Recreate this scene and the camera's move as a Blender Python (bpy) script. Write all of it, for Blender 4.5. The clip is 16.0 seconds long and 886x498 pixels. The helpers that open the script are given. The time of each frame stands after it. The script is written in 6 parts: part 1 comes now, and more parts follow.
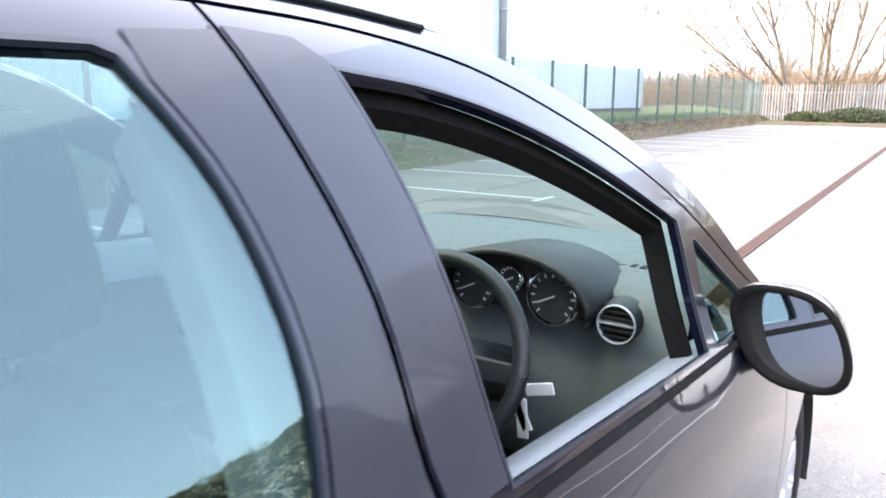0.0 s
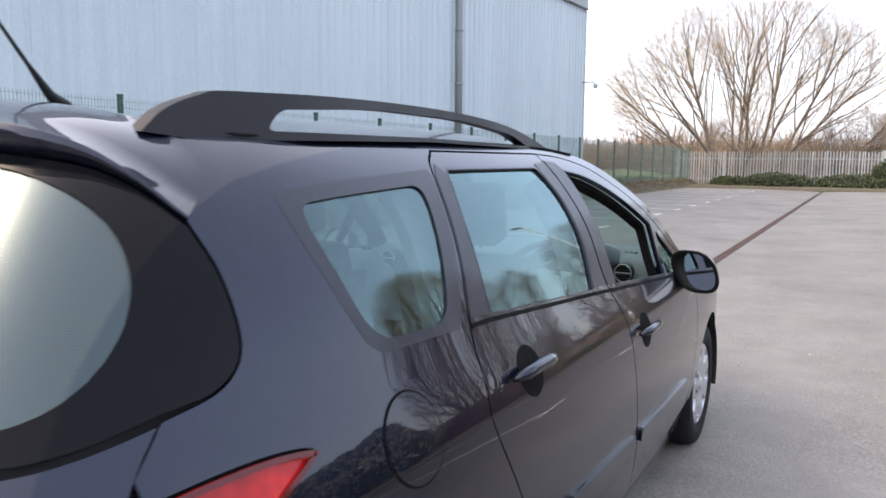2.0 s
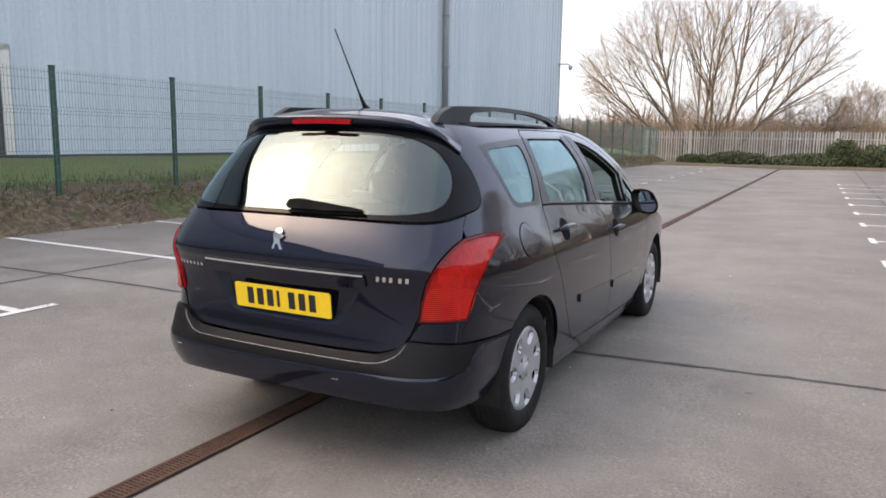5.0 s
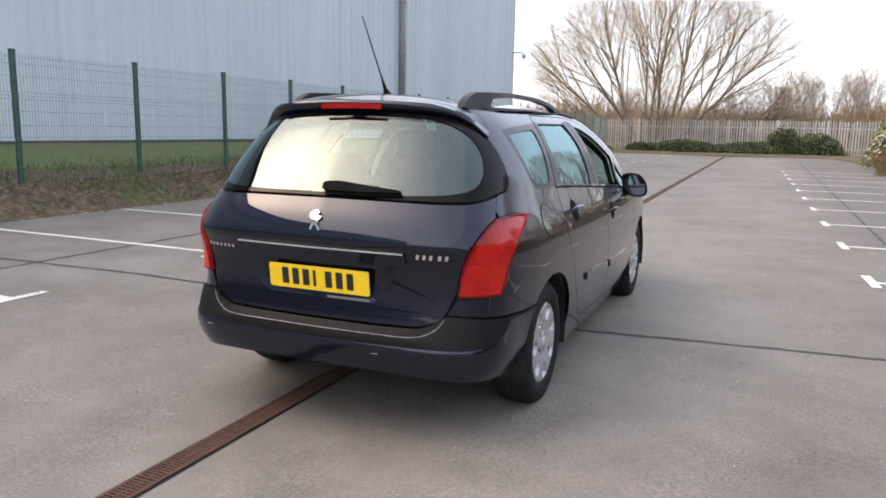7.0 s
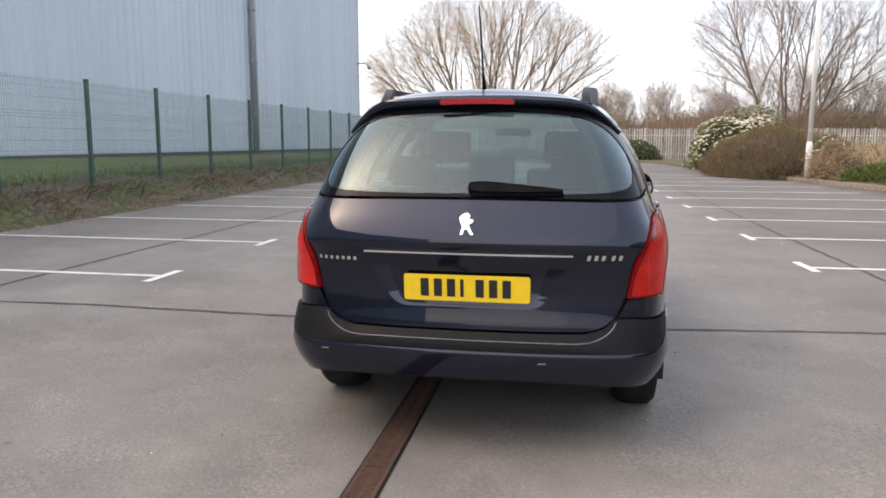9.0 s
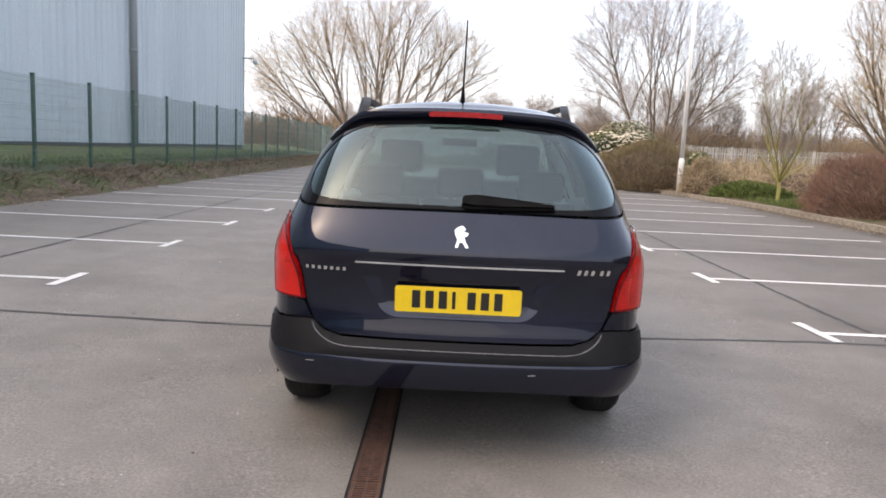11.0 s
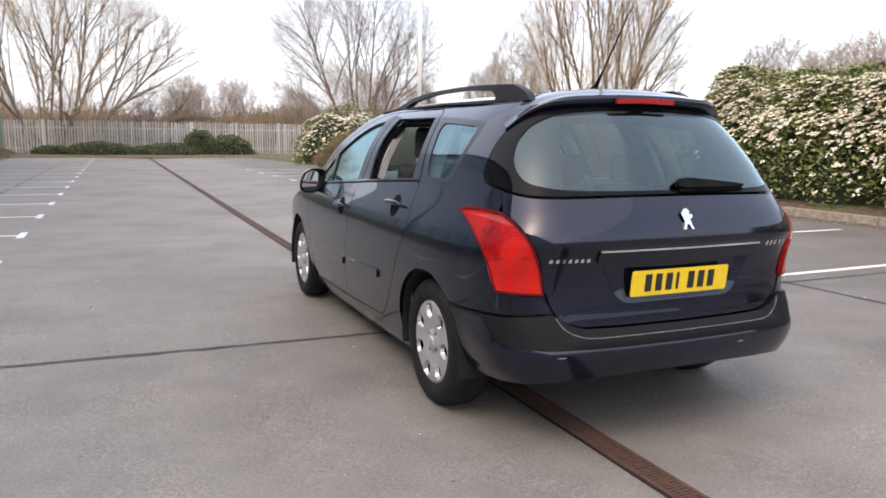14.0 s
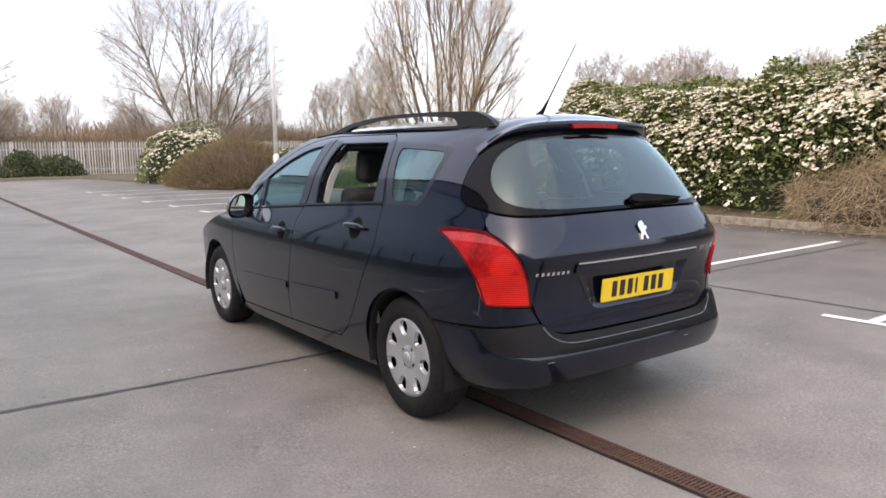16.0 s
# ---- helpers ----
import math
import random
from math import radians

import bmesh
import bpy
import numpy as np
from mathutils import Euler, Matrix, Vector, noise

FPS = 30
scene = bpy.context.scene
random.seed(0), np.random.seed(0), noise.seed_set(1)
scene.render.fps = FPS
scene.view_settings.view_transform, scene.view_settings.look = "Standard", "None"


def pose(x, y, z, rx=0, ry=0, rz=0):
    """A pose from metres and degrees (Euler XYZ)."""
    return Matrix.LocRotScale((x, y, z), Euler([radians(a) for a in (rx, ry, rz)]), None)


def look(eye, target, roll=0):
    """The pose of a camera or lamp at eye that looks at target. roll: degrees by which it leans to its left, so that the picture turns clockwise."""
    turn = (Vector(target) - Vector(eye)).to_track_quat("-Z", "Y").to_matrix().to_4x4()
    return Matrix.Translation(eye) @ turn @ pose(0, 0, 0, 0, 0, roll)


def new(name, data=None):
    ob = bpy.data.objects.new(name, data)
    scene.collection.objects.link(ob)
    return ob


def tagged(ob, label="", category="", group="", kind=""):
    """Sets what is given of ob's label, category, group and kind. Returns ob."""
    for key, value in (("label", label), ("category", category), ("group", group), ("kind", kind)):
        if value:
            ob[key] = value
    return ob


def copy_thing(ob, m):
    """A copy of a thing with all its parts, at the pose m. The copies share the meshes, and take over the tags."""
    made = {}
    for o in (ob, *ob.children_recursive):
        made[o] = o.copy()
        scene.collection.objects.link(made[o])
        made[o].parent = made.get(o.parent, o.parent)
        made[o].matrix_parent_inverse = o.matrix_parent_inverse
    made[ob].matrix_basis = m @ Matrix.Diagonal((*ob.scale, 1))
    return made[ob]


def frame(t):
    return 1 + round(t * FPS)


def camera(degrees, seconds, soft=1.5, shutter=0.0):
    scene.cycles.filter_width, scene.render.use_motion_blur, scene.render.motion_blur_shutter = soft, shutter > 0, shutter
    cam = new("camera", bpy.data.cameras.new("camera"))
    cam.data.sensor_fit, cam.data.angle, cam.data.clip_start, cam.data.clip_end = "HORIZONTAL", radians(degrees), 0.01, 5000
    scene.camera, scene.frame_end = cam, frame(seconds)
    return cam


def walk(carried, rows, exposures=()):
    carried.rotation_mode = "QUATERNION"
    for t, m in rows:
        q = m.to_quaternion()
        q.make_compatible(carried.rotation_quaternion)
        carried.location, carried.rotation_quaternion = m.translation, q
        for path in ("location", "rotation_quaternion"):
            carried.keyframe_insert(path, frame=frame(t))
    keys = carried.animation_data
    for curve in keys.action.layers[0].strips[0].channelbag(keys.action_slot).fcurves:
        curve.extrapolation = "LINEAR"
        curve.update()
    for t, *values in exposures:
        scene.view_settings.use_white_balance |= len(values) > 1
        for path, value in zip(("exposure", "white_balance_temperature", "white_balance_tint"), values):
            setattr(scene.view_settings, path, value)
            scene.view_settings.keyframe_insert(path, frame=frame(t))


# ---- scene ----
from mathutils.geometry import delaunay_2d_cdt

cam = camera(62.3, 16.0, soft=1.7, shutter=0.25)
PATH = [
    (0, (1.094, 0.713, 1.321), (-0.016, 2.327, 0.917), 0.1),
    (0.5, (1.176, 0.306, 1.345), (0.147, 1.981, 0.977), 2.0),
    (1, (1.298, -0.121, 1.353), (0.276, 1.571, 1.047), 2.7),
    (1.5, (1.423, -0.552, 1.373), (0.374, 1.129, 1.1), 2.5),
    (2, (1.495, -1.085, 1.375), (0.504, 0.636, 1.137), 0.4),
    (2.5, (1.613, -1.56, 1.38), (0.623, 0.163, 1.16), 3.3),
    (3, (1.687, -2.065, 1.373), (0.722, -0.32, 1.213), 1.5),
    (3.5, (1.758, -2.497, 1.367), (0.82, -0.738, 1.208), 1.2),
    (4, (1.89, -2.912, 1.354), (0.978, -1.158, 1.052), 1.0),
    (6.5, (2.089, -3.355, 1.342), (1.16, -1.608, 1.052), 0.6),
    (7, (1.787, -3.494, 1.326), (0.997, -1.686, 0.999), 1.0),
    (7.5, (1.447, -3.56, 1.295), (0.717, -1.724, 0.984), 1.5),
    (8, (1.086, -3.552, 1.27), (0.448, -1.679, 0.98), 1.2),
    (8.5, (0.74, -3.667, 1.271), (0.251, -1.75, 0.976), 0.3),
    (9, (0.418, -3.696, 1.247), (0.073, -1.747, 0.956), 0.1),
    (11.5, (-0.287, -3.762, 1.28), (-0.114, -1.788, 1.008), 2.3),
    (12, (-0.656, -3.779, 1.28), (-0.24, -1.84, 1.022), 1.1),
    (12.5, (-0.998, -3.666, 1.236), (-0.468, -1.755, 0.983), 0.3),
    (13, (-1.321, -3.581, 1.286), (-0.806, -1.671, 0.987), 1.3),
    (13.5, (-1.828, -3.426, 1.265), (-1.139, -1.57, 0.976), 0.8),
    (14, (-2.185, -3.199, 1.243), (-1.384, -1.391, 0.945), 0.6),
    (14.5, (-2.487, -3.118, 1.314), (-1.478, -1.413, 1.043), -0.4),
    (15, (-2.802, -3.133, 1.323), (-1.672, -1.502, 1.078), -1.8),
    (15.5, (-2.835, -3.131, 1.345), (-1.696, -1.509, 1.078), -1.9),
    (16, (-2.8, -3.046, 1.308), (-1.636, -1.442, 1.04), -0.8),
]
walk(cam, [(t, look(e, g, r)) for t, e, g, r in PATH],
     [(t, ev, k, 16) for t, ev, k in ((0, 3.22, 7330), (0.5, 2.68, 7330), (1, 2.30, 7330), (1.5, 2.05, 7330), (2, 1.85, 7400), (2.5, 1.61, 7550), (3, 1.43, 7650), (3.5, 1.40, 7700),
                                     (4, 1.46, 7780), (6.5, 1.57, 7800), (9, 1.51, 7780), (12, 1.56, 7680), (13.5, 1.64, 7620), (15, 1.58, 7560), (16, 1.62, 7560))])

# ---- light ----
world = bpy.data.worlds.new("world")
scene.world = world
world.use_nodes = True
wn = world.node_tree
sky = wn.nodes.new("ShaderNodeTexSky")
sky.sky_type = "NISHITA"
sky.sun_disc = False
sky.sun_elevation, sky.sun_rotation = radians(43), radians(243)
sky.air_density, sky.dust_density = 1.0, 4.0
veil = wn.nodes.new("ShaderNodeMix")
veil.data_type = "RGBA"
veil.inputs["Factor"].default_value = 0.28
veil.inputs[7].default_value = (7.5, 9.0, 11.6, 1)
wn.links.new(sky.outputs[0], veil.inputs[6])
wn.links.new(veil.outputs[2], wn.nodes["Background"].inputs[0])
wn.nodes["Background"].inputs[1].default_value = 0.12
sun = new("sun", bpy.data.lights.new("sun", "SUN"))
sun.data.energy, sun.data.angle, sun.data.color = 0.4, radians(150), (1, 0.93, 0.82)
sun.matrix_world = look((-8.9, -4.5, 9.3), (0, 0, 0))

# ---- materials ----
def shader(name):
    m = bpy.data.materials.new(name)
    m.use_nodes = True
    nt = m.node_tree
    return m, nt, nt.nodes["Principled BSDF"]


def tex_noise(nt, scale, detail=4.0, rough=0.55, coord="Object", stretch=None):
    tc = nt.nodes.new("ShaderNodeTexCoord")
    n = nt.nodes.new("ShaderNodeTexNoise")
    n.inputs["Scale"].default_value, n.inputs["Detail"].default_value, n.inputs["Roughness"].default_value = scale, detail, rough
    if stretch:
        mp = nt.nodes.new("ShaderNodeMapping")
        mp.inputs["Scale"].default_value = stretch
        nt.links.new(tc.outputs[coord], mp.inputs[0])
        nt.links.new(mp.outputs[0], n.inputs["Vector"])
    else:
        nt.links.new(tc.outputs[coord], n.inputs["Vector"])
    return n.outputs["Fac"]


def ramp(nt, fac, stops):
    r = nt.nodes.new("ShaderNodeValToRGB")
    while len(r.color_ramp.elements) < len(stops):
        r.color_ramp.elements.new(0.5)
    for e, (p, c) in zip(r.color_ramp.elements, stops):
        e.position, e.color = p, (*c, 1) if len(c) == 3 else c
    nt.links.new(fac, r.inputs[0])
    return r.outputs[0]


def mixc(nt, fac, a, b, mode="MIX"):
    n = nt.nodes.new("ShaderNodeMix")
    n.data_type, n.blend_type = "RGBA", mode
    for sock, v in ((n.inputs["Factor"], fac), (n.inputs[6], a), (n.inputs[7], b)):
        if isinstance(v, (int, float)):
            sock.default_value = v
        elif isinstance(v, tuple):
            sock.default_value = (*v, 1)
        else:
            nt.links.new(v, sock)
    return n.outputs[2]


def bump(nt, b, height, strength=0.3, dist=0.01):
    n = nt.nodes.new("ShaderNodeBump")
    n.inputs["Strength"].default_value, n.inputs["Distance"].default_value = strength, dist
    nt.links.new(height, n.inputs["Height"])
    nt.links.new(n.outputs[0], b.inputs["Normal"])


def plain(name, col, rough=0.5, metal=0.0, coat=0.0, vary=0.12, scale=30.0, relief=0.0, spec=0.5):
    """A surface with soft variation of its colour and roughness."""
    m, nt, b = shader(name)
    f = tex_noise(nt, scale)
    lo = tuple(c * (1 - vary) for c in col)
    hi = tuple(min(1, c * (1 + vary)) for c in col)
    nt.links.new(ramp(nt, f, [(0.3, lo), (0.7, hi)]), b.inputs["Base Color"])
    nt.links.new(ramp(nt, tex_noise(nt, scale * 0.2), [(0.3, (rough * 0.85,) * 3), (0.7, (min(1, rough * 1.15),) * 3)]), b.inputs["Roughness"])
    b.inputs["Metallic"].default_value, b.inputs["Coat Weight"].default_value = metal, coat
    b.inputs["Specular IOR Level"].default_value = spec
    b.inputs["Coat Roughness"].default_value = 0.03
    if relief:
        bump(nt, b, f, relief, 0.004)
    return m


def by_object(name, stops, rough=0.7, scale=20.0, relief=0.2, vary=0.25):
    """A surface whose colour differs from piece to piece and, finely, within a piece."""
    m, nt, b = shader(name)
    oi = nt.nodes.new("ShaderNodeObjectInfo")
    base = ramp(nt, oi.outputs["Random"], stops)
    f = tex_noise(nt, scale)
    nt.links.new(mixc(nt, vary, base, ramp(nt, f, [(0.3, (0, 0, 0)), (0.7, (1, 1, 1))]), "OVERLAY"), b.inputs["Base Color"])
    b.inputs["Roughness"].default_value = rough
    bump(nt, b, f, relief, 0.005)
    return m


def by_island(name, stops, rough=0.7, spec=0.4, subsurface=0.0):
    m, nt, b = shader(name)
    g = nt.nodes.new("ShaderNodeNewGeometry")
    nt.links.new(ramp(nt, g.outputs["Random Per Island"], stops), b.inputs["Base Color"])
    b.inputs["Roughness"].default_value = rough
    b.inputs["Specular IOR Level"].default_value = spec
    return m


def clear(name, tint, base=0.06, rough=0.0, gloss=(1, 1, 1)):
    """Thin glass: it lets tinted light through and mirrors more at grazing angles."""
    m = bpy.data.materials.new(name)
    m.use_nodes = True
    nt = m.node_tree
    nt.nodes.remove(nt.nodes["Principled BSDF"])
    lw = nt.nodes.new("ShaderNodeLayerWeight")
    lw.inputs[0].default_value = 0.5
    pw = nt.nodes.new("ShaderNodeMath")
    pw.operation = "POWER"
    pw.inputs[1].default_value = 3.2
    nt.links.new(lw.outputs["Facing"], pw.inputs[0])
    mr = nt.nodes.new("ShaderNodeMapRange")
    mr.inputs["To Min"].default_value, mr.inputs["To Max"].default_value = base, 1.0
    nt.links.new(pw.outputs[0], mr.inputs["Value"])
    tr = nt.nodes.new("ShaderNodeBsdfTransparent")
    tr.inputs[0].default_value = (*tint, 1)
    gl = nt.nodes.new("ShaderNodeBsdfGlossy")
    gl.inputs["Roughness"].default_value = rough
    gl.inputs[0].default_value = (*gloss, 1)
    mx = nt.nodes.new("ShaderNodeMixShader")
    nt.links.new(mr.outputs[0], mx.inputs[0])
    nt.links.new(tr.outputs[0], mx.inputs[1])
    nt.links.new(gl.outputs[0], mx.inputs[2])
    nt.links.new(mx.outputs[0], nt.nodes["Material Output"].inputs[0])
    return m


def concrete_mat():
    m, nt, b = shader("weathered_concrete")
    big = tex_noise(nt, 0.22, 5, 0.6)
    mid = tex_noise(nt, 2.3, 5, 0.65)
    fine = tex_noise(nt, 75, 5, 0.8)
    grit = tex_noise(nt, 42, 3, 0.6)
    base = ramp(nt, big, [(0.3, (0.170, 0.158, 0.143)), (0.55, (0.212, 0.197, 0.178)), (0.75, (0.245, 0.227, 0.206))])
    base = mixc(nt, 0.35, base, ramp(nt, mid, [(0.32, (0.115, 0.106, 0.098)), (0.5, (0.205, 0.19, 0.172)), (0.68, (0.29, 0.27, 0.245))]))
    speck = ramp(nt, fine, [(0.36, (0.22,) * 3), (0.44, (0.42,) * 3), (0.50, (0.5,) * 3), (0.56, (0.58,) * 3), (0.66, (0.88,) * 3)])
    patch = ramp(nt, tex_noise(nt, 1.6, 4, 0.6), [(0.38, (0.30,) * 3), (0.62, (0.85,) * 3)])
    base = mixc(nt, patch, base, speck, "OVERLAY")
    blot = ramp(nt, tex_noise(nt, 0.7, 6, 0.65), [(0.40, (1, 1, 1)), (0.54, (0.84, 0.83, 0.82)), (0.70, (0.62, 0.61, 0.60))])
    base = mixc(nt, 0.75, base, blot, "MULTIPLY")
    tc = nt.nodes.new("ShaderNodeTexCoord")
    for sc, r0, r1, dot in ((1.1, 0.018, 0.03, (0.5, 0.48, 0.45)), (7.0, 0.035, 0.06, (1.55, 1.55, 1.5)), (19.0, 0.05, 0.11, (0.62, 0.6, 0.57))):
        vor = nt.nodes.new("ShaderNodeTexVoronoi")
        vor.inputs["Scale"].default_value = sc
        nt.links.new(tc.outputs["Object"], vor.inputs["Vector"])
        base = mixc(nt, 0.6, base, ramp(nt, vor.outputs["Distance"], [(r0, dot), (r1, (1, 1, 1))]), "MULTIPLY")
    # paving is darker over the bays than the lane; leaf dirt browns the kerbside
    sx = nt.nodes.new("ShaderNodeSeparateXYZ")
    nt.links.new(tc.outputs["Object"], sx.inputs[0])
    wob = nt.nodes.new("ShaderNodeMath")
    wob.operation = "MULTIPLY_ADD"
    nt.links.new(tex_noise(nt, 0.35, 4, 0.6), wob.inputs[0])
    wob.inputs[1].default_value = 2.0
    nt.links.new(sx.outputs[0], wob.inputs[2])
    span01 = nt.nodes.new("ShaderNodeMapRange")
    span01.inputs["From Min"].default_value, span01.inputs["From Max"].default_value = -10.0, 12.0
    nt.links.new(wob.outputs[0], span01.inputs["Value"])
    tone = ramp(nt, span01.outputs[0], [(0.18, (0.86, 0.85, 0.84)), (0.30, (1, 1, 1)), (0.57, (1, 1, 1)), (0.67, (0.70, 0.70, 0.705)), (0.835, (0.66, 0.655, 0.65)), (0.872, (0.42, 0.36, 0.30))])
    base = mixc(nt, 1.0, base, tone, "MULTIPLY")
    nt.links.new(base, b.inputs["Base Color"])
    nt.links.new(ramp(nt, mid, [(0.3, (0.62,) * 3), (0.7, (0.85,) * 3)]), b.inputs["Roughness"])
    b.inputs["Specular IOR Level"].default_value = 0.35
    bump(nt, b, mixc(nt, 0.5, grit, fine), 0.5, 0.006)
    return m


def marking_mat():
    """Worn white road paint, rubbed through to the concrete in places."""
    m, nt, b = shader("worn_white_marking")
    f = tex_noise(nt, 60, 5, 0.7)
    g = tex_noise(nt, 2.0, 3, 0.6)
    k = mixc(nt, 0.35, f, g)
    nt.links.new(ramp(nt, k, [(0.38, (0.19, 0.18, 0.165)), (0.46, (0.66, 0.65, 0.62))]), b.inputs["Base Color"])
    b.inputs["Roughness"].default_value = 0.7
    bump(nt, b, f, 0.2, 0.003)
    return m


def paint_mat():
    """Dark blue metallic car paint under clear lacquer, with a film of dust."""
    m, nt, b = shader("navy_metallic_paint")
    fl = tex_noise(nt, 1400, 2, 0.5)
    dust = tex_noise(nt, 6, 5, 0.65)
    base = ramp(nt, fl, [(0.35, (0.0037, 0.0058, 0.0152)), (0.7, (0.0103, 0.0154, 0.037))])
    base = mixc(nt, ramp(nt, dust, [(0.45, (0.0,) * 3), (0.85, (0.014,) * 3)]), base, (0.30, 0.29, 0.28))
    nt.links.new(base, b.inputs["Base Color"])
    b.inputs["Metallic"].default_value, b.inputs["Roughness"].default_value = 0.7, 0.30
    b.inputs["Specular IOR Level"].default_value = 0.0
    b.inputs["Coat Weight"].default_value, b.inputs["Coat IOR"].default_value = 1.0, 1.5
    nt.links.new(ramp(nt, dust, [(0.35, (0.004,) * 3), (0.75, (0.018,) * 3)]), b.inputs["Coat Roughness"])
    return m


def lens_mat(name, col, ribs):
    """Clear red lamp plastic over facetted reflectors; ribs moulds fine lines into it."""
    m, nt, b = shader(name)
    tc = nt.nodes.new("ShaderNodeTexCoord")
    f = tex_noise(nt, 8, 3, 0.5)
    dark = tuple(c * 0.38 for c in col)
    hot = (min(1, col[0] * 1.35), col[1] * 2 + 0.004, col[2] * 2 + 0.003)
    c1 = ramp(nt, f, [(0.28, dark), (0.5, col), (0.74, hot)])
    height = f
    if ribs:
        wv = nt.nodes.new("ShaderNodeTexWave")
        wv.bands_direction = "Z"
        wv.inputs["Scale"].default_value, wv.inputs["Distortion"].default_value = ribs, 0.0
        nt.links.new(tc.outputs["Object"], wv.inputs["Vector"])
        c1 = mixc(nt, 0.6, c1, ramp(nt, wv.outputs["Fac"], [(0.3, dark), (0.7, hot)]))
        height = wv.outputs["Fac"]
    else:
        vo = nt.nodes.new("ShaderNodeTexVoronoi")
        vo.inputs["Scale"].default_value = 45
        nt.links.new(tc.outputs["Object"], vo.inputs["Vector"])
        c1 = mixc(nt, 0.22, c1, ramp(nt, vo.outputs["Distance"], [(0.2, hot), (0.6, dark)]))
        height = vo.outputs["Distance"]
    nt.links.new(c1, b.inputs["Base Color"])
    b.inputs["Roughness"].default_value, b.inputs["Coat Weight"].default_value = 0.4, 0.6
    b.inputs["Specular IOR Level"].default_value = 0.08
    b.inputs["Coat Roughness"].default_value = 0.02
    bump(nt, b, height, 0.15, 0.002)
    return m


def cladding_mat():
    m, nt, b = shader("pale_blue_steel_cladding")
    st = tex_noise(nt, 1.0, 4, 0.6, stretch=(0.7, 0.7, 0.06))
    sp = tex_noise(nt, 14, 4, 0.6)
    low = tex_noise(nt, 0.16, 3, 0.5)
    base = ramp(nt, st, [(0.3, (0.435, 0.515, 0.565)), (0.7, (0.52, 0.605, 0.65))])
    base = mixc(nt, 0.25, base, ramp(nt, low, [(0.3, (0.38, 0.46, 0.515)), (0.7, (0.545, 0.625, 0.66))]))
    base = mixc(nt, 0.12, base, ramp(nt, sp, [(0.4, (0.36, 0.38, 0.40)), (0.7, (0.68, 0.72, 0.75))]))
    streak = tex_noise(nt, 1.0, 3, 0.6, stretch=(0.2, 5.5, 0.035))
    base = mixc(nt, 0.5, base, ramp(nt, streak, [(0.36, (0.84, 0.85, 0.87)), (0.5, (0.97, 0.97, 0.97)), (0.64, (1, 1, 1))]), "MULTIPLY")
    nt.links.new(base, b.inputs["Base Color"])
    b.inputs["Roughness"].default_value = 0.5
    return m


def soil_mat():
    m, nt, b = shader("leaf_strewn_soil")
    f = tex_noise(nt, 9, 6, 0.7)
    g = tex_noise(nt, 0.8, 4, 0.6)
    c1 = ramp(nt, f, [(0.3, (0.030, 0.022, 0.014)), (0.5, (0.085, 0.060, 0.036)), (0.72, (0.20, 0.15, 0.095))])
    c2 = ramp(nt, f, [(0.3, (0.020, 0.030, 0.010)), (0.7, (0.095, 0.12, 0.035))])
    nt.links.new(mixc(nt, ramp(nt, g, [(0.5, (0,) * 3), (0.62, (1,) * 3)]), c1, c2), b.inputs["Base Color"])
    b.inputs["Roughness"].default_value = 0.9
    bump(nt, b, f, 0.8, 0.03)
    return m


def grass_mat():
    m, nt, b = shader("mown_grass")
    f = tex_noise(nt, 40, 5, 0.7)
    g = tex_noise(nt, 0.7, 4, 0.6)
    c1 = ramp(nt, f, [(0.3, (0.050, 0.085, 0.016)), (0.7, (0.145, 0.19, 0.045))])
    c2 = ramp(nt, f, [(0.3, (0.060, 0.060, 0.020)), (0.7, (0.17, 0.155, 0.065))])
    nt.links.new(mixc(nt, ramp(nt, g, [(0.4, (0,) * 3), (0.65, (1,) * 3)]), c1, c2), b.inputs["Base Color"])
    b.inputs["Roughness"].default_value = 0.9
    bump(nt, b, f, 0.9, 0.03)
    return m


def rust_mat():
    m, nt, b = shader("rusted_iron")
    f = tex_noise(nt, 45, 5, 0.7)
    g = tex_noise(nt, 2.5, 4, 0.6)
    c = mixc(nt, 0.45, ramp(nt, f, [(0.3, (0.025, 0.012, 0.008)), (0.7, (0.125, 0.060, 0.038))]),
             ramp(nt, g, [(0.3, (0.036, 0.022, 0.017)), (0.7, (0.145, 0.072, 0.048))]))
    nt.links.new(c, b.inputs["Base Color"])
    b.inputs["Roughness"].default_value = 0.85
    bump(nt, b, f, 0.4, 0.003)
    return m


def bark_mat(name, lo, hi):
    m, nt, b = shader(name)
    f = tex_noise(nt, 5, 5, 0.7)
    nt.links.new(ramp(nt, f, [(0.3, lo), (0.7, hi)]), b.inputs["Base Color"])
    b.inputs["Roughness"].default_value = 0.9
    return m


CONCRETE, MARKING, PAINT = concrete_mat(), marking_mat(), paint_mat()
CLADDING, SOIL, GRASS, RUST = cladding_mat(), soil_mat(), grass_mat(), rust_mat()
TAR = plain("black_joint_sealant", (0.045, 0.042, 0.04), 0.75, vary=0.4, scale=20, relief=0.3)
KERB = plain("kerb_concrete", (0.235, 0.205, 0.165), 0.85, vary=0.3, scale=12, relief=0.4)
FASCIA = plain("grey_fascia_steel", (0.26, 0.28, 0.30), 0.45, vary=0.08, scale=0.6)
FLASHING = plain("dark_flashing_steel", (0.05, 0.055, 0.06), 0.5)
PIPE = plain("grey_downpipe_plastic", (0.20, 0.215, 0.22), 0.5, vary=0.1)
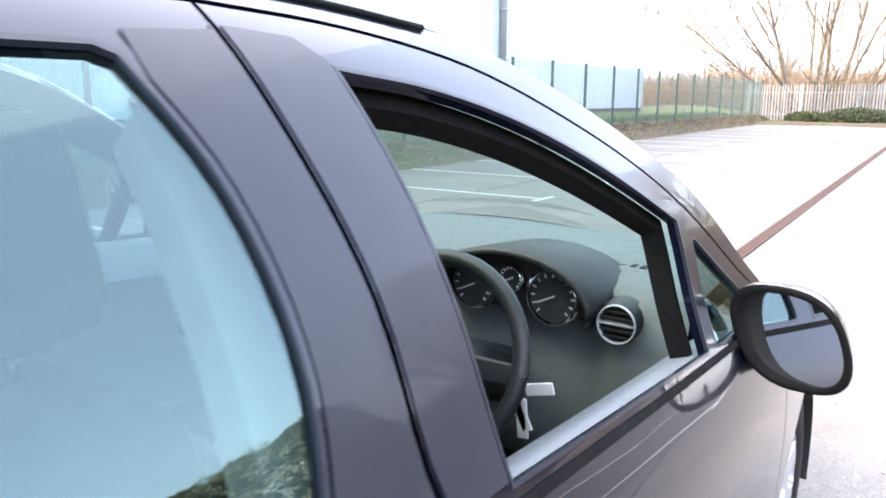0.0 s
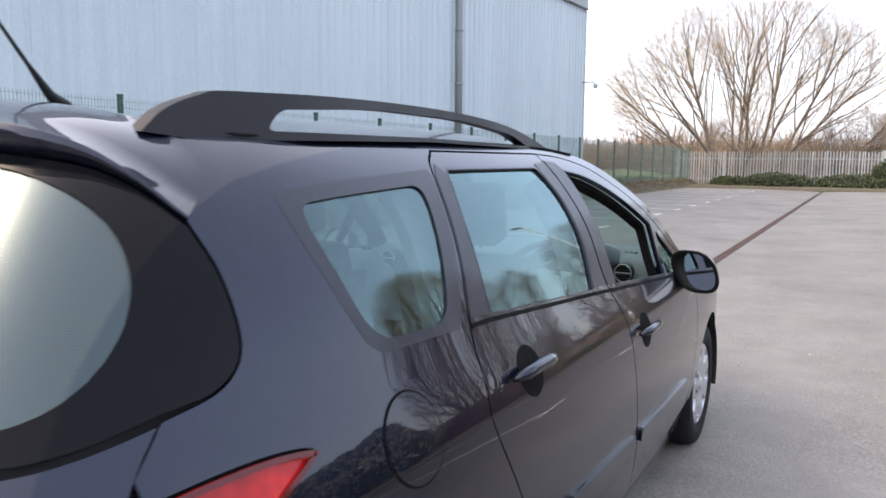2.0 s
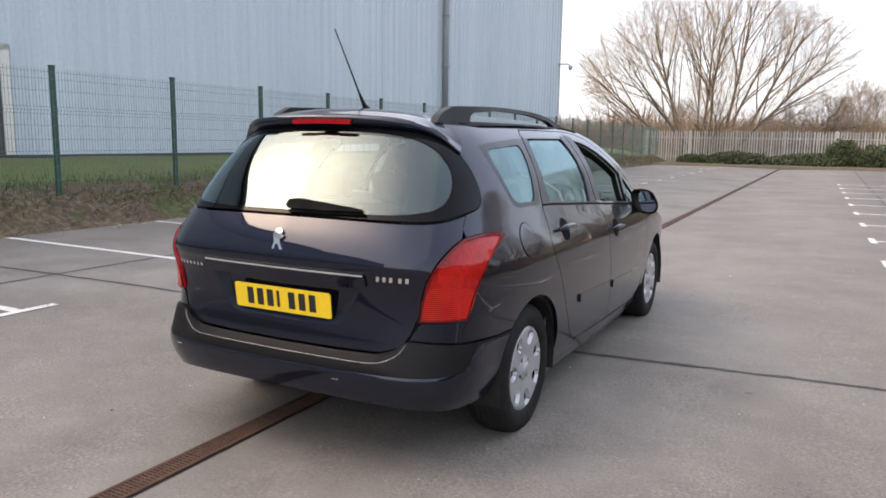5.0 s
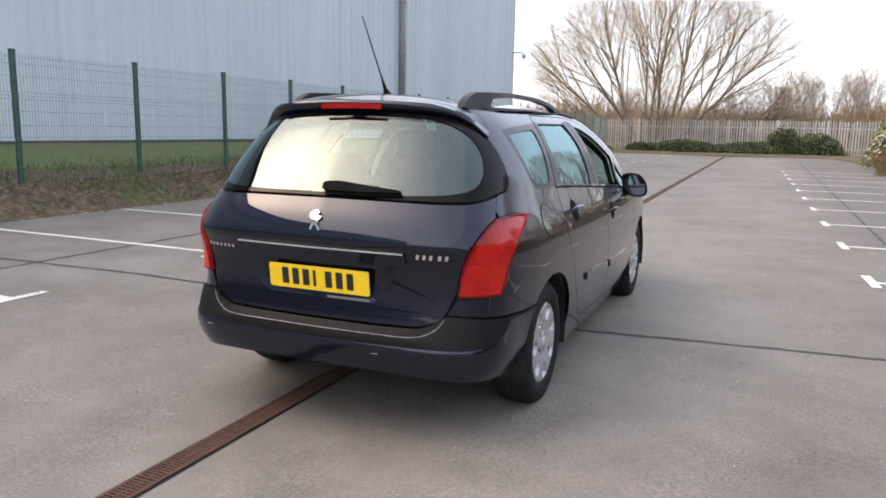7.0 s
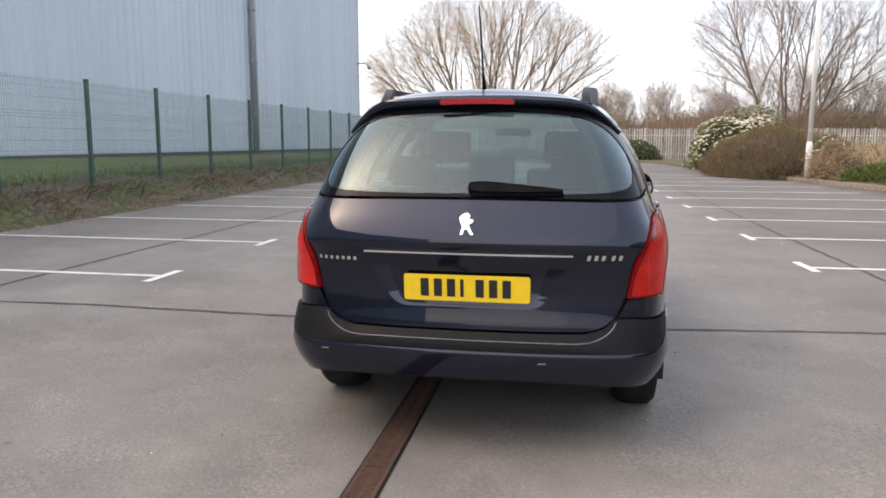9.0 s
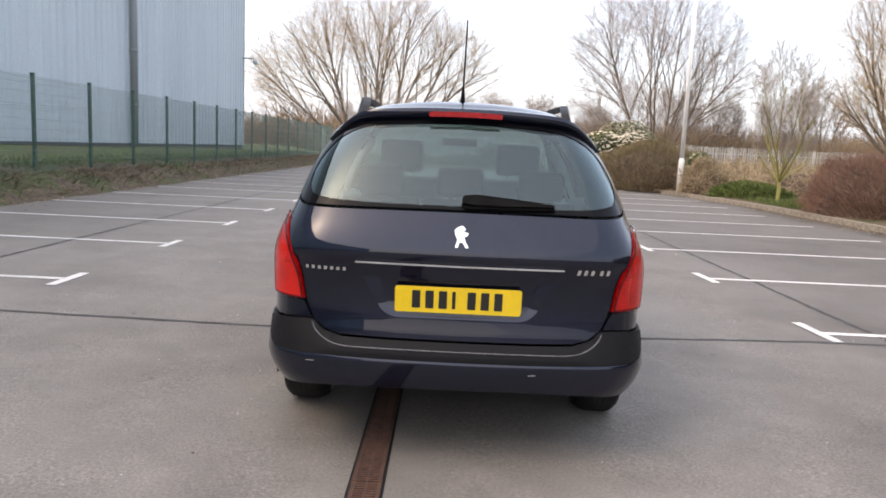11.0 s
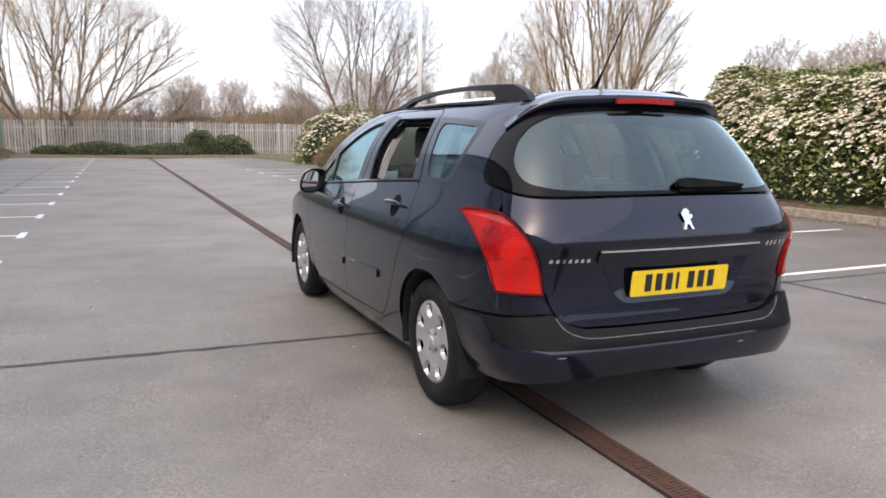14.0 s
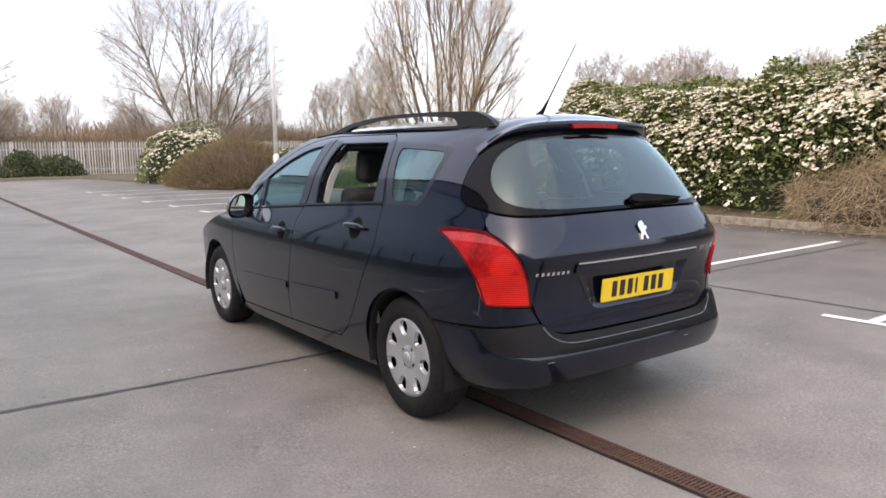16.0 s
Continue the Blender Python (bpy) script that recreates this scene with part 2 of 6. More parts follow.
DOORGREY = plain("dark_grey_door_steel", (0.045, 0.048, 0.052), 0.5)
WHITETRIM = plain("off_white_trim", (0.62, 0.61, 0.57), 0.6)
FENCEGREEN = plain("green_powder_coat", (0.014, 0.060, 0.040), 0.45, vary=0.2)
WIRE = plain("green_coated_wire", (0.105, 0.165, 0.15), 0.45)
GALV = plain("galvanised_steel", (0.46, 0.47, 0.465), 0.5, 0.35, vary=0.2, scale=6)
PALE = by_object("weathered_galvanised_pale", [(0, (0.34, 0.36, 0.36)), (0.5, (0.45, 0.47, 0.465)), (1, (0.55, 0.555, 0.54))], 0.6, 6, 0.1, 0.15)
POLEWHITE = plain("white_painted_steel", (0.72, 0.72, 0.71), 0.45, vary=0.06, scale=3)
BLACKTRIM = plain("satin_black_trim", (0.006, 0.006, 0.007), 0.48, vary=0.15, spec=0.32)
PILLAR = plain("satin_pillar_film", (0.012, 0.0145, 0.025), 0.4, vary=0.1, coat=0.25, spec=0.35)
BUMPERTRIM = plain("grained_black_plastic", (0.0095, 0.0095, 0.0105), 0.5, vary=0.2, scale=250, relief=0.15, spec=0.13)
RUBBER = plain("black_rubber", (0.004, 0.004, 0.004), 0.85, vary=0.25, scale=60, relief=0.15, spec=0.15)
TYRE = plain("tyre_rubber", (0.010, 0.010, 0.0105), 0.75, vary=0.35, scale=25, relief=0.2, spec=0.28)
SHELL = plain("dark_underseal", (0.008, 0.008, 0.009), 0.8)
SILVER = plain("silver_wheel_lacquer", (0.47, 0.48, 0.50), 0.34, 0.5, vary=0.06, scale=8, coat=0.4)
CHROME = plain("chrome", (0.78, 0.78, 0.79), 0.10, 1.0, vary=0.03)
# paler, shinier plastic for the painted highlight along the bumper ledge
GLINT = plain("painted_glint_plastic", (0.10, 0.10, 0.105), 0.25, 0.3, vary=0.4, scale=18)
DASH = plain("grey_green_dash_plastic", (0.095, 0.112, 0.112), 0.62, vary=0.1, scale=300, relief=0.12)
DOORTOP = plain("soft_grey_door_top", (0.17, 0.18, 0.195), 0.45, vary=0.1, scale=200, relief=0.08)
DASHDARK = plain("black_dash_plastic", (0.014, 0.015, 0.016), 0.5, vary=0.15)
FABRIC = plain("charcoal_seat_fabric", (0.022, 0.023, 0.026), 0.9, vary=0.25, scale=120, relief=0.2)
LINING = plain("pale_grey_headlining", (0.36, 0.36, 0.34), 0.9, vary=0.06)
PLATE = plain("yellow_plate", (0.82, 0.56, 0.02), 0.35, vary=0.05, coat=0.4)
INK = plain("black_plate_ink", (0.015, 0.015, 0.015), 0.4)
LENS = lens_mat("red_lamp_lens", (0.43, 0.0045, 0.004), 0.0)
BRAKE = plain("dark_red_brake_lens", (0.30, 0.004, 0.007), 0.35, vary=0.3, scale=60, coat=0.15, spec=0.2)
LAMPRIM = plain("dark_red_lamp_rim", (0.10, 0.003, 0.004), 0.2, vary=0.2, coat=0.4, spec=0.2)
LENSLOW = lens_mat("ribbed_red_lamp_lens", (0.54, 0.009, 0.006), 38.0)
DIAL = plain("dial_face", (0.03, 0.032, 0.034), 0.35)
WHITEMARK = plain("white_dial_print", (0.4, 0.4, 0.4), 0.5)
GLASS = clear("tinted_car_glass", (0.42, 0.55, 0.55), 0.13, gloss=(0.52, 0.75, 0.78))
SCREEN = clear("clear_laminated_glass", (0.52, 0.68, 0.65), 0.10)
REARGLASS = clear("tinted_rear_glass", (0.34, 0.46, 0.45), 0.088, gloss=(0.80, 0.97, 0.99))
FRIT = plain("black_ceramic_border", (0.004, 0.004, 0.005), 0.05, vary=0.1, spec=0.13)
MIRRORGLASS = plain("mirror_silver", (0.85, 0.86, 0.87), 0.01, 1.0, vary=0.01)
KEYWHITE = plain("white_key_tag", (0.75, 0.76, 0.74), 0.4)
LEAF = by_island("laurel_leaf", [(0, (0.034, 0.056, 0.012)), (0.35, (0.090, 0.128, 0.030)), (0.75, (0.175, 0.212, 0.058)), (1, (0.27, 0.28, 0.11))], 0.42, 0.5)
FLOWER = by_island("cream_blossom", [(0, (0.45, 0.39, 0.27)), (0.4, (0.68, 0.62, 0.49)), (1, (0.82, 0.79, 0.70))], 0.8)
REDTWIG = by_island("red_brown_twig", [(0, (0.10, 0.055, 0.040)), (0.6, (0.21, 0.12, 0.088)), (1, (0.33, 0.20, 0.145))], 0.85)
OLIVETWIG = by_island("olive_brown_twig", [(0, (0.09, 0.068, 0.032)), (0.6, (0.19, 0.145, 0.075)), (1, (0.30, 0.235, 0.13))], 0.85)
DRYSTEM = by_island("dry_straw_stem", [(0, (0.12, 0.085, 0.05)), (0.5, (0.32, 0.24, 0.15)), (1, (0.52, 0.42, 0.28))], 0.9)
DEADSTEM = by_island("brown_dead_stem", [(0, (0.07, 0.05, 0.033)), (0.75, (0.17, 0.125, 0.08)), (1, (0.36, 0.29, 0.20))], 0.9)
WEED = by_island("green_weed_blade", [(0, (0.035, 0.060, 0.012)), (0.6, (0.085, 0.125, 0.025)), (1, (0.18, 0.20, 0.06))], 0.7)
IVY = by_island("dark_ivy_leaf", [(0, (0.035, 0.052, 0.020)), (0.6, (0.080, 0.105, 0.042)), (1, (0.16, 0.17, 0.075))], 0.5)
BARK = bark_mat("grey_brown_bark", (0.095, 0.076, 0.060), (0.22, 0.18, 0.142))
WILLOW = by_island("golden_willow_twig", [(0, (0.20, 0.15, 0.10)), (0.5, (0.36, 0.27, 0.175)), (1, (0.52, 0.40, 0.26))], 0.85)
GREYTWIG = by_island("grey_brown_fine_twig", [(0, (0.19, 0.155, 0.135)), (0.5, (0.30, 0.25, 0.22)), (1, (0.42, 0.355, 0.31))], 0.85)
YELLOWSTEM = by_island("yellow_green_willow_stem", [(0, (0.16, 0.15, 0.04)), (0.6, (0.30, 0.27, 0.085)), (1, (0.40, 0.36, 0.15))], 0.7)
FARWOOD = by_island("far_brown_thicket", [(0, (0.16, 0.115, 0.075)), (0.5, (0.26, 0.19, 0.125)), (1, (0.36, 0.27, 0.18))], 0.9)


# ---- building helpers ----
def mesh_object(name, verts, faces, material, parent=None, label="", smooth=True, normals=None):
    me = bpy.data.meshes.new(name)
    me.from_pydata(np.asarray(verts, float).tolist(), [], [[int(i) for i in f] for f in faces])
    me.materials.append(material)
    if smooth:
        me.polygons.foreach_set("use_smooth", [True] * len(me.polygons))
    if normals is not None:
        me.normals_split_custom_set_from_vertices([tuple(map(float, n)) for n in normals])
    me.update()
    ob = new(name, me)
    if parent:
        ob.parent = parent
    if label:
        tagged(ob, label)
    return ob


def part(name, bm, material, parent=None, label="", smooth=False):
    """Links a bmesh as one mesh object under a thing or under a part."""
    me = bpy.data.meshes.new(name)
    bmesh.ops.recalc_face_normals(bm, faces=bm.faces)
    bm.to_mesh(me)
    bm.free()
    me.materials.append(material)
    if smooth:
        me.polygons.foreach_set("use_smooth", [True] * len(me.polygons))
    ob = new(name, me)
    if parent:
        ob.parent = parent
    if label:
        tagged(ob, label)
    return ob


def thing(name, label, category, group="", kind="", at=(0, 0, 0)):
    ob = new(name)
    ob.empty_display_size = 0.2
    ob.matrix_basis = Matrix.Translation(at)
    return tagged(ob, label, category, group, kind)


def bm_box(x0, x1, y0, y1, z0, z1, bevel=0.0, bm=None, seg=2):
    bm = bm or bmesh.new()
    r = bmesh.ops.create_cube(bm, size=1)
    bmesh.ops.transform(bm, matrix=Matrix.Translation(((x0 + x1) / 2, (y0 + y1) / 2, (z0 + z1) / 2)) @ Matrix.Diagonal((x1 - x0, y1 - y0, z1 - z0, 1)), verts=r["verts"])
    if bevel:
        es = {e for v in r["verts"] for e in v.link_edges}
        bmesh.ops.bevel(bm, geom=list(es), offset=bevel, segments=seg, affect="EDGES", profile=0.7)
    return bm


def smooth_line(pts, n=6):
    """Points on a smooth line through the given ones."""
    p = np.array(pts, float)
    p = np.vstack([2 * p[0] - p[1], p, 2 * p[-1] - p[-2]])
    out = []
    for i in range(1, len(p) - 2):
        for k in range(n):
            t = k / n
            out.append(0.5 * (2 * p[i] + (p[i + 1] - p[i - 1]) * t + (2 * p[i - 1] - 5 * p[i] + 4 * p[i + 1] - p[i + 2]) * t * t
                              + (3 * p[i] - p[i - 1] - 3 * p[i + 1] + p[i + 2]) * t ** 3))
    out.append(p[-2])
    return np.array(out)


def tube(points, radii, sides=8, cap=True):
    """Vertices and faces of a round tube along the points."""
    pts = np.array(points, float)
    n = len(pts)
    tang = np.gradient(pts, axis=0)
    tang /= np.linalg.norm(tang, axis=1)[:, None] + 1e-9
    ref = np.array([0, 0, 1.0]) if abs(tang[0, 2]) < 0.9 else np.array([1.0, 0, 0])
    a = np.cross(tang, ref)
    a /= np.linalg.norm(a, axis=1)[:, None] + 1e-9
    b = np.cross(tang, a)
    ang = np.arange(sides) * 2 * np.pi / sides
    r = np.broadcast_to(np.array(radii, float).reshape(-1, 1), (n, 1))
    v = (pts[:, None] + r[:, None] * (np.cos(ang)[None, :, None] * a[:, None] + np.sin(ang)[None, :, None] * b[:, None])).reshape(-1, 3)
    f = [(i * sides + k, i * sides + (k + 1) % sides, (i + 1) * sides + (k + 1) % sides, (i + 1) * sides + k) for i in range(n - 1) for k in range(sides)]
    if cap:
        f += [tuple(range(sides))[::-1], tuple(range((n - 1) * sides, n * sides))]
    return v, f


def tube_object(name, points, radii, material, parent=None, label="", sides=8):
    v, f = tube(points, radii, sides)
    return mesh_object(name, v, f, material, parent, label)


def inside(poly, x, y):
    """Which of the points lie in the polygon."""
    c = np.zeros(np.shape(x), bool)
    q = np.roll(poly, 1, axis=0)
    for (x1, y1), (x2, y2) in zip(poly, q):
        with np.errstate(divide="ignore", invalid="ignore"):
            hit = ((y1 > y) != (y2 > y)) & (x < (x2 - x1) * (y - y1) / (y2 - y1 + 1e-30) + x1)
        c ^= hit
    return c


def resample(poly, step):
    out = []
    q = np.roll(poly, -1, axis=0)
    for a, b in zip(poly, q):
        n = max(1, int(np.ceil(np.linalg.norm(b - a) / step)))
        out += [a + (b - a) * k / n for k in range(n)]
    return np.array(out)


def rounded(pts, n=5):
    """A closed outline from (u, v, radius) corners."""
    out = []
    m = len(pts)
    for i in range(m):
        p = np.array(pts[i][:2], float)
        r = pts[i][2] if len(pts[i]) > 2 else 0
        if r <= 0:
            out.append(p)
            continue
        a, b = np.array(pts[i - 1][:2], float), np.array(pts[(i + 1) % m][:2], float)
        da, db = np.linalg.norm(a - p), np.linalg.norm(b - p)
        pa, pb = p + (a - p) * min(0.49, r / da), p + (b - p) * min(0.49, r / db)
        for k in range(n + 1):
            t = k / n
            out.append((1 - t) ** 2 * pa + 2 * t * (1 - t) * p + t * t * pb)
    return np.array(out)


def inset(poly, d):
    """The outline drawn in by d metres (out, if negative)."""
    p = np.array(poly, float)
    keep = np.linalg.norm(p - np.roll(p, 1, axis=0), axis=1) > 1e-5
    p = p[keep]
    area = 0.5 * np.sum(p[:, 0] * np.roll(p[:, 1], -1) - np.roll(p[:, 0], -1) * p[:, 1])
    e = np.roll(p, -1, axis=0) - p
    e /= np.linalg.norm(e, axis=1)[:, None]
    n = np.stack([-e[:, 1], e[:, 0]], 1) * np.sign(area)
    m = n + np.roll(n, 1, axis=0)
    m /= np.maximum(0.5, np.sum(m * n, axis=1))[:, None]
    return p + m * d


def fill2d(outline, holes, step):
    """Triangulates an outline with holes, with an even grid of points inside."""
    loops = [resample(np.array(outline, float), step)] + [resample(np.array(h, float), step) for h in holes]
    pts, edges = [], []
    for lp in loops:
        k = len(pts)
        pts += list(lp)
        edges += [(k + i, k + (i + 1) % len(lp)) for i in range(len(lp))]
    nb = len(pts)
    o = loops[0]
    gx, gy = np.meshgrid(np.arange(o[:, 0].min(), o[:, 0].max(), step), np.arange(o[:, 1].min(), o[:, 1].max(), step))
    gx, gy = gx.ravel(), gy.ravel()
    ok = inside(o, gx, gy)
    for h in loops[1:]:
        ok &= ~inside(h, gx, gy)
    g = np.stack([gx, gy], 1)[ok]
    if len(g):
        b = np.array(pts)
        d = np.min(np.linalg.norm(g[:, None] - b[None], axis=2), axis=1)
        g = g[d > step * 0.45]
    pts += list(g)
    v, _, f, *_ = delaunay_2d_cdt([Vector(p) for p in pts], edges, [], 0, 1e-6)
    v = np.array([tuple(p) for p in v])
    f = np.array([t for t in f if len(t) == 3])
    c = v[f].mean(axis=1)
    ok = inside(o, c[:, 0], c[:, 1])
    for h in loops[1:]:
        ok &= ~inside(h, c[:, 0], c[:, 1])
    return v, f[ok]


def border(f):
    """The edges of a triangle mesh that belong to one triangle only."""
    count = {}
    for t in f:
        for a, b in ((t[0], t[1]), (t[1], t[2]), (t[2], t[0])):
            count.setdefault((min(a, b), max(a, b)), []).append((a, b))
    return [v[0] for v in count.values() if len(v) == 1]


def slab(outline, holes, depth, place, step=0.03):
    """A plate of the given outline and depth; place(u, v, w) gives the point in space. Returns vertices and faces."""
    v, f = fill2d(outline, holes, step)
    n = len(v)
    verts = [place(a, b, 0.0) for a, b in v] + [place(a, b, depth) for a, b in v]
    faces = [tuple(t) for t in f] + [tuple(n + i for i in t[::-1]) for t in f]
    faces += [(b, a, n + a, n + b) for a, b in border(f)]
    return verts, faces


def lathe(profile, sides, axis="x", centre=(0, 0, 0)):
    """A turned body: profile of (radius, along)."""
    v, f = [], []
    m = len(profile)
    for k in range(sides):
        a = 2 * math.pi * k / sides
        for r, h in profile:
            p = (h, r * math.cos(a), r * math.sin(a)) if axis == "x" else (r * math.cos(a), r * math.sin(a), h) if axis == "z" else (r * math.cos(a), h, r * math.sin(a))
            v.append((p[0] + centre[0], p[1] + centre[1], p[2] + centre[2]))
    for k in range(sides):
        q = (k + 1) % sides
        for i in range(m - 1):
            f.append((k * m + i, k * m + i + 1, q * m + i + 1, q * m + i))
    return v, f


# ---- the car: its skin as a surface over (s, z); s runs from the middle of the tail round the corner and along the flank ----
PLAN = smooth_line([(0, -0.795), (0.3, -0.786), (0.52, -0.768), (0.66, -0.735), (0.755, -0.66), (0.81, -0.53), (0.842, -0.35), (0.866, -0.1), (0.88, 0.3),
                    (0.888, 0.8), (0.888, 1.6), (0.88, 2.2), (0.862, 2.75), (0.82, 3.15), (0.73, 3.4), (0.5, 3.54), (0, 3.60)], 14)
ARC = np.concatenate([[0], np.cumsum(np.hypot(*np.diff(PLAN, axis=0).T))])
WIDTH = smooth_line([(0.12, 0.86), (0.2, 0.91), (0.3, 0.95), (0.42, 0.98), (0.55, 0.995), (0.7, 1.0), (0.83, 0.989), (0.90, 0.972), (0.95, 0.953), (1.0, 0.929), (1.05, 0.904), (1.1, 0.884),
                     (1.2, 0.843), (1.3, 0.783), (1.4, 0.70), (1.45, 0.645), (1.49, 0.58), (1.52, 0.5)], 14)
REAR = smooth_line([(0.12, 0.1), (0.2, 0.05), (0.28, 0.0), (0.5, 0.0), (0.6, 0.012), (0.7, 0.02), (0.8, 0.005), (0.87, -0.018), (0.94, -0.01), (1.0, 0.01),
                    (1.06, 0.05), (1.15, 0.108), (1.25, 0.175), (1.35, 0.248), (1.43, 0.315), (1.5, 0.38)], 14)


def fair(curve, along, step, sigma, keep=None):
    """The curve resampled evenly and evened out, so that mirrored lines run smoothly over it."""
    u = np.arange(along[0], along[-1], step)
    k = np.arange(-int(3 * sigma / step), int(3 * sigma / step) + 1) * step
    g = np.exp(-0.5 * (k / sigma) ** 2)
    out = [u]
    for c in curve.T:
        q = np.interp(u, along, c)
        w = np.convolve(np.pad(q, len(k) // 2, "reflect", reflect_type="odd"), g / g.sum(), "valid")
        out.append(w if keep is None else q + (w - q) * keep(u))
    return np.stack(out, 1)


def sstep(a, b, x):
    t = np.clip((np.asarray(x, float) - a) / (b - a), 0, 1)
    return t * t * (3 - 2 * t)


SMOOTH = fair(PLAN, ARC, 0.01, 0.14, lambda u: sstep(1.0, 1.5, u))
SMOOTH = fair(SMOOTH[:, 1:], SMOOTH[:, 0], 0.01, 0.02)
ARC, PLAN = SMOOTH[:, 0], SMOOTH[:, 1:]
WIDTH = fair(WIDTH[:, 1:], WIDTH[:, 0], 0.005, 0.03)
REAR = fair(REAR[:, 1:], REAR[:, 0], 0.005, 0.02)


def skin(s, z):
    s, z = np.asarray(s, float), np.asarray(z, float)
    a = np.abs(s)
    x, y = np.interp(a, ARC, PLAN[:, 0]), np.interp(a, ARC, PLAN[:, 1])
    w = 1 - sstep(-0.72, 0.12, y)
    return np.stack([np.sign(s) * x * np.interp(z, WIDTH[:, 0], WIDTH[:, 1]), y + w * np.interp(z, REAR[:, 0], REAR[:, 1]), z + 0 * s], -1)


def skin_normal(s, z, h=0.04):
    du = skin(s + h, z) - skin(s - h, z)
    dz = skin(s, z + h) - skin(s, z - h)
    n = np.cross(du, dz)
    return n / (np.linalg.norm(n, axis=-1)[..., None] + 1e-9)


def skin_panel(name, outline, material, parent, label="", holes=(), off=0.0, gap=0.0, lip=0.018, step=0.045, side=1, both=False, relief=None):
    """A panel of the car's skin. side -1 mirrors it to the other flank; off lifts it; lip folds its edges inwards."""
    o = inset(outline, gap) if gap else np.array(outline, float)
    v, f = fill2d(o, holes, step)
    s, z = v[:, 0], v[:, 1]
    p, n = skin(s, z), skin_normal(s, z)
    d = off if relief is None else off + relief(s, z)
    p = p + n * np.asarray(d).reshape(-1, 1) if np.ndim(d) else p + n * d
    if relief is not None:
        h = 0.008
        def lifted(a, b):
            q = skin(a, b)
            return q + skin_normal(a, b) * (off + relief(a, b)).reshape(-1, 1)
        n = np.cross(lifted(s + h, z) - lifted(s - h, z), lifted(s, z + h) - lifted(s, z - h))
        n /= np.linalg.norm(n, axis=1)[:, None] + 1e-9
    faces = [tuple(t) for t in f]
    verts, norms = list(p), list(n)
    if lip:
        m = {}
        for a, b in border(f):
            e = p[b] - p[a]
            out = np.cross(e, n[a])
            out /= np.linalg.norm(out) + 1e-9
            k = len(verts)
            verts += [p[a], p[b], p[b] - n[b] * lip, p[a] - n[a] * lip]
            norms += [out] * 4
            faces.append((k + 1, k, k + 3, k + 2))
    verts, norms = np.array(verts), np.array(norms)
    if side < 0:
        verts[:, 0] *= -1
        norms[:, 0] *= -1
        faces = [t[::-1] for t in faces]
    return mesh_object(name, verts, faces, material, parent, label, True, norms)


def mirror_outline(right):
    """A closed outline over the tail from its right half, listed from the bottom middle to the top middle."""
    r = np.array(right, float)
    l = r[::-1].copy()
    l[:, 0] *= -1
    keep = [i for i in range(len(l)) if abs(l[i, 0]) > 1e-6]
    return np.vstack([r, l[keep]])


CAR_Z = -0.052
car = thing("estate_car", "dark navy estate car with silver wheel covers on the paving", "car", at=(0, 0, CAR_Z))
HUB_S, HUB_F, HUB_Z = 1.464, 4.172, 0.315

belt = lambda s: np.interp(s, [1.4, 1.83, 2.47, 2.7, 3.24, 3.47, 3.8], [1.085, 1.077, 1.037, 1.02, 0.982, 0.966, 0.945])
roof_edge = smooth_line([(3.80, 0.945), (3.65, 1.062), (3.44, 1.222), (3.22, 1.342), (3.05, 1.417), (2.90, 1.455), (2.7, 1.472), (2.3, 1.48), (1.7, 1.478), (1.25, 1.472), (0.98, 1.478), (0.86, 1.487)], 5)
c_gap = smooth_line([(1.93, 1.452), (1.862, 1.41), (1.80, 1.29), (1.735, 1.10), (1.715, 0.97), (1.71, 0.87), (1.80, 0.70), (1.90, 0.53), (2.02, 0.38), (2.14, 0.30)], 5)
b_gap = smooth_line([(2.578, 1.452), (2.588, 1.34), (2.60, 1.22), (2.605, 1.06), (2.672, 0.92), (2.70, 0.72), (2.765, 0.49), (2.82, 0.275)], 5)
a_gap = smooth_line([(3.745, 0.962), (3.75, 0.84), (3.745, 0.65), (3.72, 0.42), (3.68, 0.255)], 5)
door_top = smooth_line([(2.578, 1.452), (2.75, 1.442), (2.93, 1.41), (3.10, 1.345), (3.27, 1.262), (3.42, 1.172), (3.60, 1.05), (3.745, 0.962)], 5)


def arch(cs, r, a0, a1, n=22):
    return np.array([(cs + r * math.cos(radians(a0 + (a1 - a0) * k / n)), HUB_Z + r * math.sin(radians(a0 + (a1 - a0) * k / n))) for k in range(n + 1)])


lamp_outer = smooth_line([(0.90, 0.998), (1.02, 1.006), (1.13, 1.004), (1.20, 0.992), (1.185, 0.975), (1.105, 0.935), (1.02, 0.88), (0.905, 0.78), (0.848, 0.672)], 5)
lamp_inner = smooth_line([(0.645, 0.672), (0.662, 0.76), (0.692, 0.83), (0.752, 0.91), (0.825, 0.965), (0.90, 0.998)], 5)
glass_edge = smooth_line([(0.93, 1.088), (1.03, 1.11), (1.06, 1.16), (1.01, 1.255), (0.928, 1.335)], 5)
spoiler_gap = smooth_line([(0.928, 1.335), (0.955, 1.40), (0.86, 1.487)], 5)
